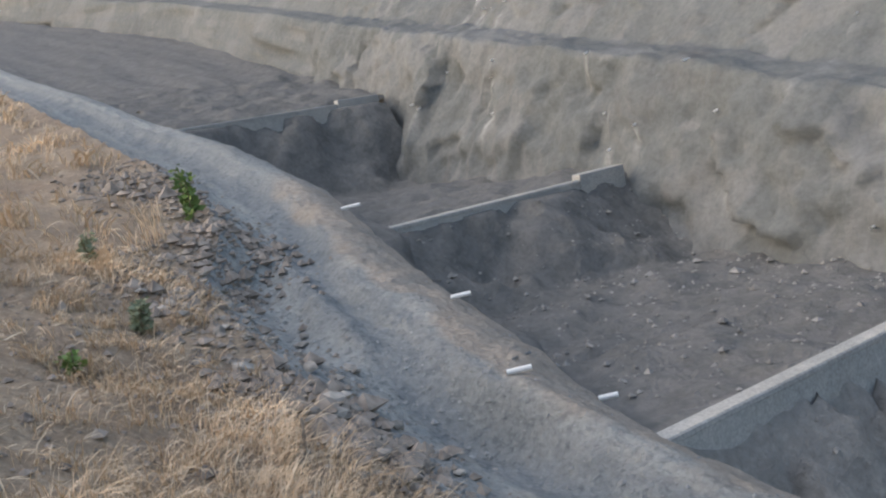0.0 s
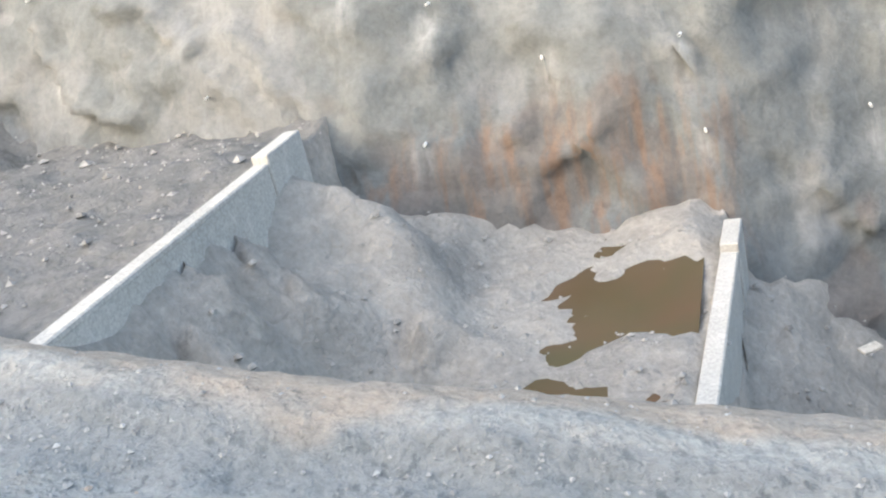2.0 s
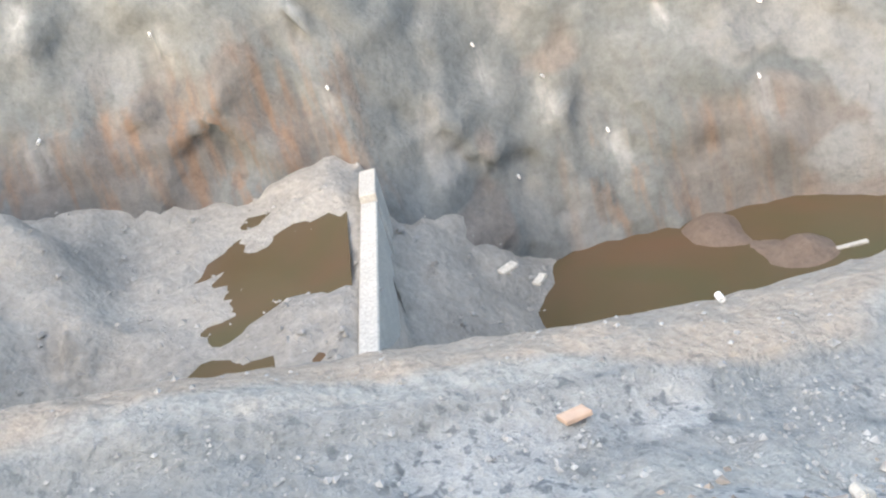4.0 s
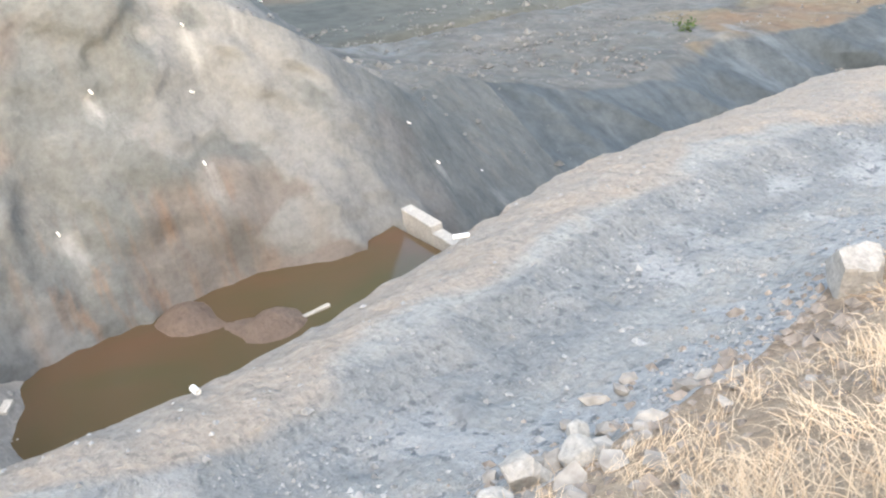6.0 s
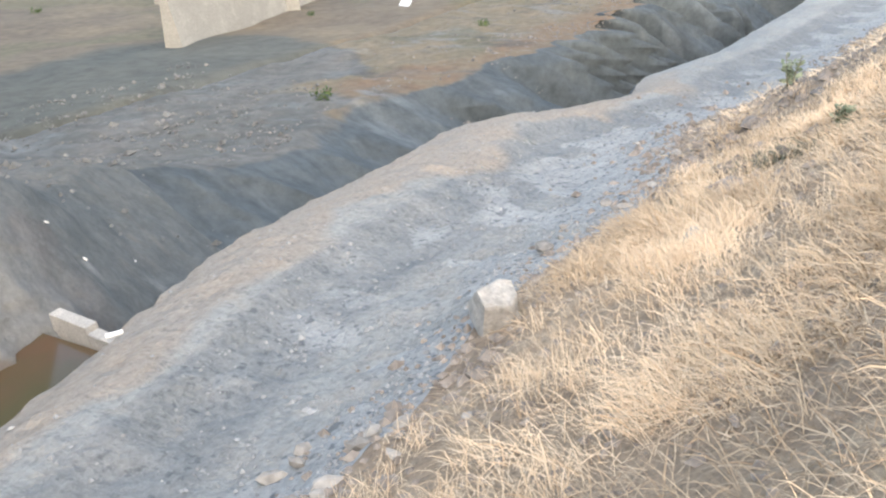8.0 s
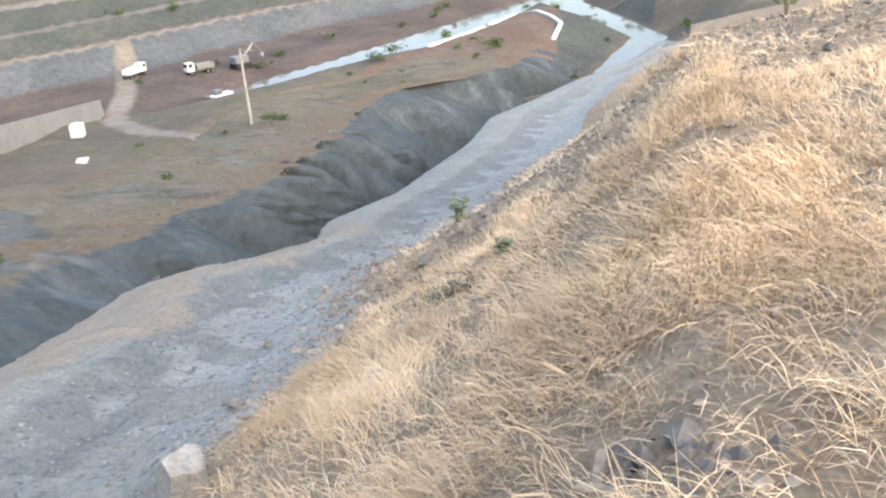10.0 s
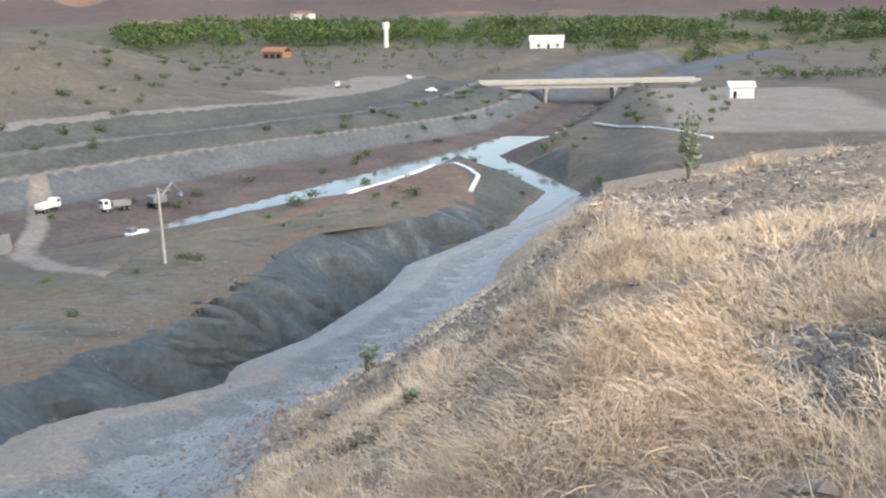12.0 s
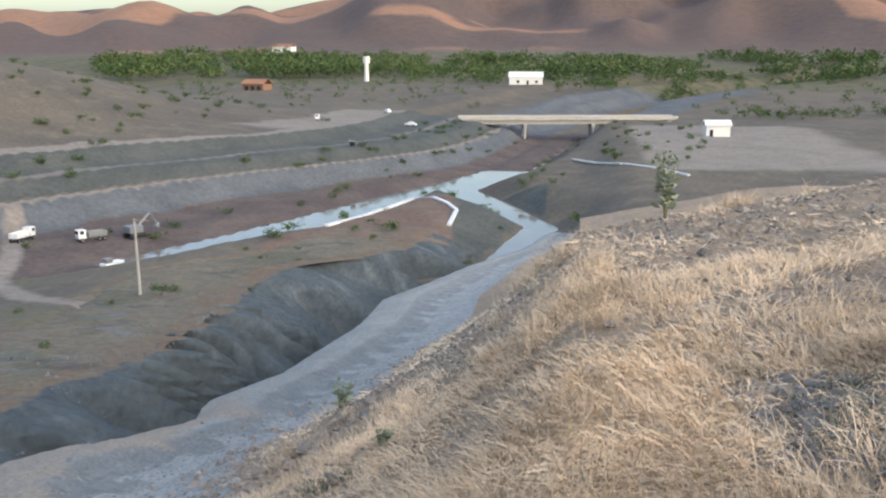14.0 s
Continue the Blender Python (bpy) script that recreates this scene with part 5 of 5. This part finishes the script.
basin_wall(52, 58.5, 73.8, 66.2, 4.6, 5.0, 0.8, "tall pale concrete retaining wall with a sloping end")
basin_wall(75.6, 66.9, 139.5, 92.4, 3.7, 3.0, 0.6, "long pale concrete retaining wall on the plain")
basin_wall(74, 84, 128, 108, 2.6, 2.4, 0.6, "long pale concrete retaining wall behind the basin")
but = basin_wall(73.9, 65.0, 75.5, 68.6, 5.2, 5.2, 0.8, "stout concrete buttress of the retaining wall")
tank = thing("water_tank", "white box tank standing beside a retaining wall", "tank", pose(104, 72.6, far_ground(104, 72.6) - 0.05, 0, 0, 20))
bm = bmesh.new()
box(bm, (1.6, 1.6, 1.7), (0, 0, 0.85), bevel=0.15)
part("body", bm, M_WHITE, tank)
bm = bmesh.new()
tube(bm, (0, 0, 1.68), (0, 0, 1.85), 0.35, None, 12)
part("lid", bm, M_WHITE, tank)
slab = thing("loose_slab", "white flat slab lying on the dry plain", "slab", pose(79.8, 55.9, far_ground(79.8, 55.9) + 0.1, 0, 0, 25))
bm = bmesh.new()
box(bm, (2.6, 1.1, 0.2), bevel=0.03)
part("slab", bm, M_WHITE, slab)


# white kerb lines on the banks
def kerb(points, label):
    for (a, c) in zip(points[:-1], points[1:]):
        z = max(far_ground(*a), far_ground(*c)) + 0.12
        ln, ang = math.hypot(c[0] - a[0], c[1] - a[1]), math.degrees(math.atan2(c[1] - a[1], c[0] - a[0]))
        tilt = math.degrees(math.atan2(far_ground(*c) - far_ground(*a), ln))
        t = thing("kerb", label, "kerb", pose((a[0] + c[0]) / 2, (a[1] + c[1]) / 2, (far_ground(*a) + far_ground(*c)) / 2 + 0.2, 0, -tilt, ang), group="white kerbs on the banks")
        bm = bmesh.new()
        box(bm, (ln - 0.25, 0.8, 0.45), bevel=0.05)
        part("block", bm, M_WHITE, t)


kerb([(165, 43.6), (186, 41), (208, 35.5)], "white-painted kerb along the peninsula's edge")
kerb([(208, 35.5), (203, 30.5), (196, 26.6), (188, 23.7), (176, 23.6)], "white-painted kerb along the peninsula's edge")
kerb([(279, 2.5), (262, -4), (249, -10)], "white-painted kerb along the river bank")
kerb([(248.5, -10.4), (237, -17), (226, -24)], "white-painted kerb along the river bank")

chute = thing("drain_chute", "pale concrete drain chute on the riverbank slope", "drain chute", pose(281, 66, far_ground(281, 66) + 0.2, 0, 0, 10))
for sy in (-0.6, 0.6):
    bm = bmesh.new()
    box(bm, (9.0, 0.25, 0.5), (0, sy, 0.1), (0, 18, 0))
    part("side", bm, M_CONC, chute)
bm = bmesh.new()
box(bm, (9.0, 1.2, 0.15), (0, 0, -0.05), (0, 18, 0))
part("bed", bm, M_CONC, chute)

# ---- bushes and trees ----
def bush_mesh(seed, leaves, size):
    rs = np.random.RandomState(seed)
    Vs, Fs, off = [], [], 0
    for k in range(7):
        c = (rs.normal(0, 0.28), rs.normal(0, 0.28), rs.uniform(0.2, 0.62))
        V, F = leaf_tris(rs, leaves, c, (0.15, 0.15, 0.13), size, 0.8)
        Vs.append(V)
        Fs.append(F + off)
        off += len(V)
    return mesh_from("bush", np.concatenate(Vs), np.concatenate(Fs), M_TREE, False)


bushes = [bush_mesh(70 + i, 22, 0.2) for i in range(5)]
spots = [(39.4, 33.6, 0.8), (108.5, 49.2, 1.5), (111, 48.4, 1.2)]
rs = np.random.RandomState(81)
while len(spots) < 270:
    if rs.rand() < 0.25:
        x, y = rs.uniform(190, 430), rs.uniform(112, 235)
        spots.append((x, y, rs.uniform(0.9, 2.6)))
        continue
    x, y = rs.uniform(60, 390), rs.uniform(-70, 130)
    e, side = near_line(np.array(x), np.array(y), RIVER, RW)
    if 5 < e < 52 and (float(e) < 34 or rs.rand() < 0.4) and x > 150:
        spots.append((x, y, rs.uniform(0.8, 2.3)))
    elif x < 150 and y > 36 and rs.rand() < 0.3:
        spots.append((x, y, rs.uniform(0.4, 0.9)))
for i, (x, y, size) in enumerate(spots):
    ob = new("bush", bushes[i % 5])
    on_wall = x < 160 and y < float(toe_y(x)) + 24
    z = float(far_z(x, y)) + EYE if on_wall else far_ground(x, y)
    ob.matrix_world = pose(x, y, z - 0.05, 0, 0, rs.uniform(0, 360)) @ Matrix.Diagonal((size * 1.25, size * 1.25, size, 1))
    tagged(ob, "small dark green bush on bare ground", "bush", "bushes on the banks")


def woods(name, xs, ys, heights, leaves, seed, label):
    rs = np.random.RandomState(seed)
    Vs, Fs, off = [], [], 0
    for x, y, h in zip(xs, ys, heights):
        z = far_ground(x, y)
        for k in range(5):
            c = (x + rs.normal(0, 0.32) * h, y + rs.normal(0, 0.32) * h, z + h * rs.uniform(0.3, 0.82))
            V, F = leaf_tris(rs, leaves, c, (0.16 * h, 0.16 * h, 0.13 * h), 0.24 * h, 0.8)
            Vs.append(V)
            Fs.append(F + off)
            off += len(V)
    ob = new(name, mesh_from(name, np.concatenate(Vs), np.concatenate(Fs), M_TREE, False))
    return tagged(ob, label, "woods", kind="stuff")


rs = np.random.RandomState(91)
n = 2500
ang = np.radians(rs.uniform(-24, 27, n))
r = 560 + 420 * rs.rand(n) ** 0.85
keep = (fbm(np.degrees(ang), r * 0.02, 3.0, 0.25, 2) > -0.35) & ~(((np.degrees(ang) < -6) & (r < 690)) | ((np.degrees(ang) > 10) & (r < 640)) | ((np.abs(np.degrees(ang) - 3.3) < 1.6) & (r < 625)))
ang, r = ang[keep], r[keep]
woods("far_woods", r * np.cos(ang), r * np.sin(ang), rs.uniform(5, 10.5, len(r)) * (0.7 + 0.5 * smooth_step(-0.5, 0.5, fbm(r * np.cos(ang), r * np.sin(ang), 0.0, 0.012, 2))), 13, 92, "dense green belt of trees before the hills")
n = 210
ang = np.radians(rs.uniform(-20, 34, n))
r = 440 + 190 * rs.rand(n)
e, side = near_line(r * np.cos(ang), r * np.sin(ang), RIVER, RW)
ok = (e > 36) & ~((np.abs(np.degrees(ang) - 3.3) < 1.4)) & ~((np.abs(np.degrees(ang) - 18.5) < 1.2))
woods("scattered_trees", (r * np.cos(ang))[ok], (r * np.sin(ang))[ok], rs.uniform(2.0, 5.0, int(ok.sum())), 10, 93, "scattered dark trees and scrub near the farm")
n = 150
t = rs.rand(n)
x, y = 415 + 60 * t + rs.normal(0, 6, n), -62 - 190 * t + rs.normal(0, 5, n)
woods("hedge", x, y, rs.uniform(2, 4.5, n), 10, 94, "dark green hedge along the road")
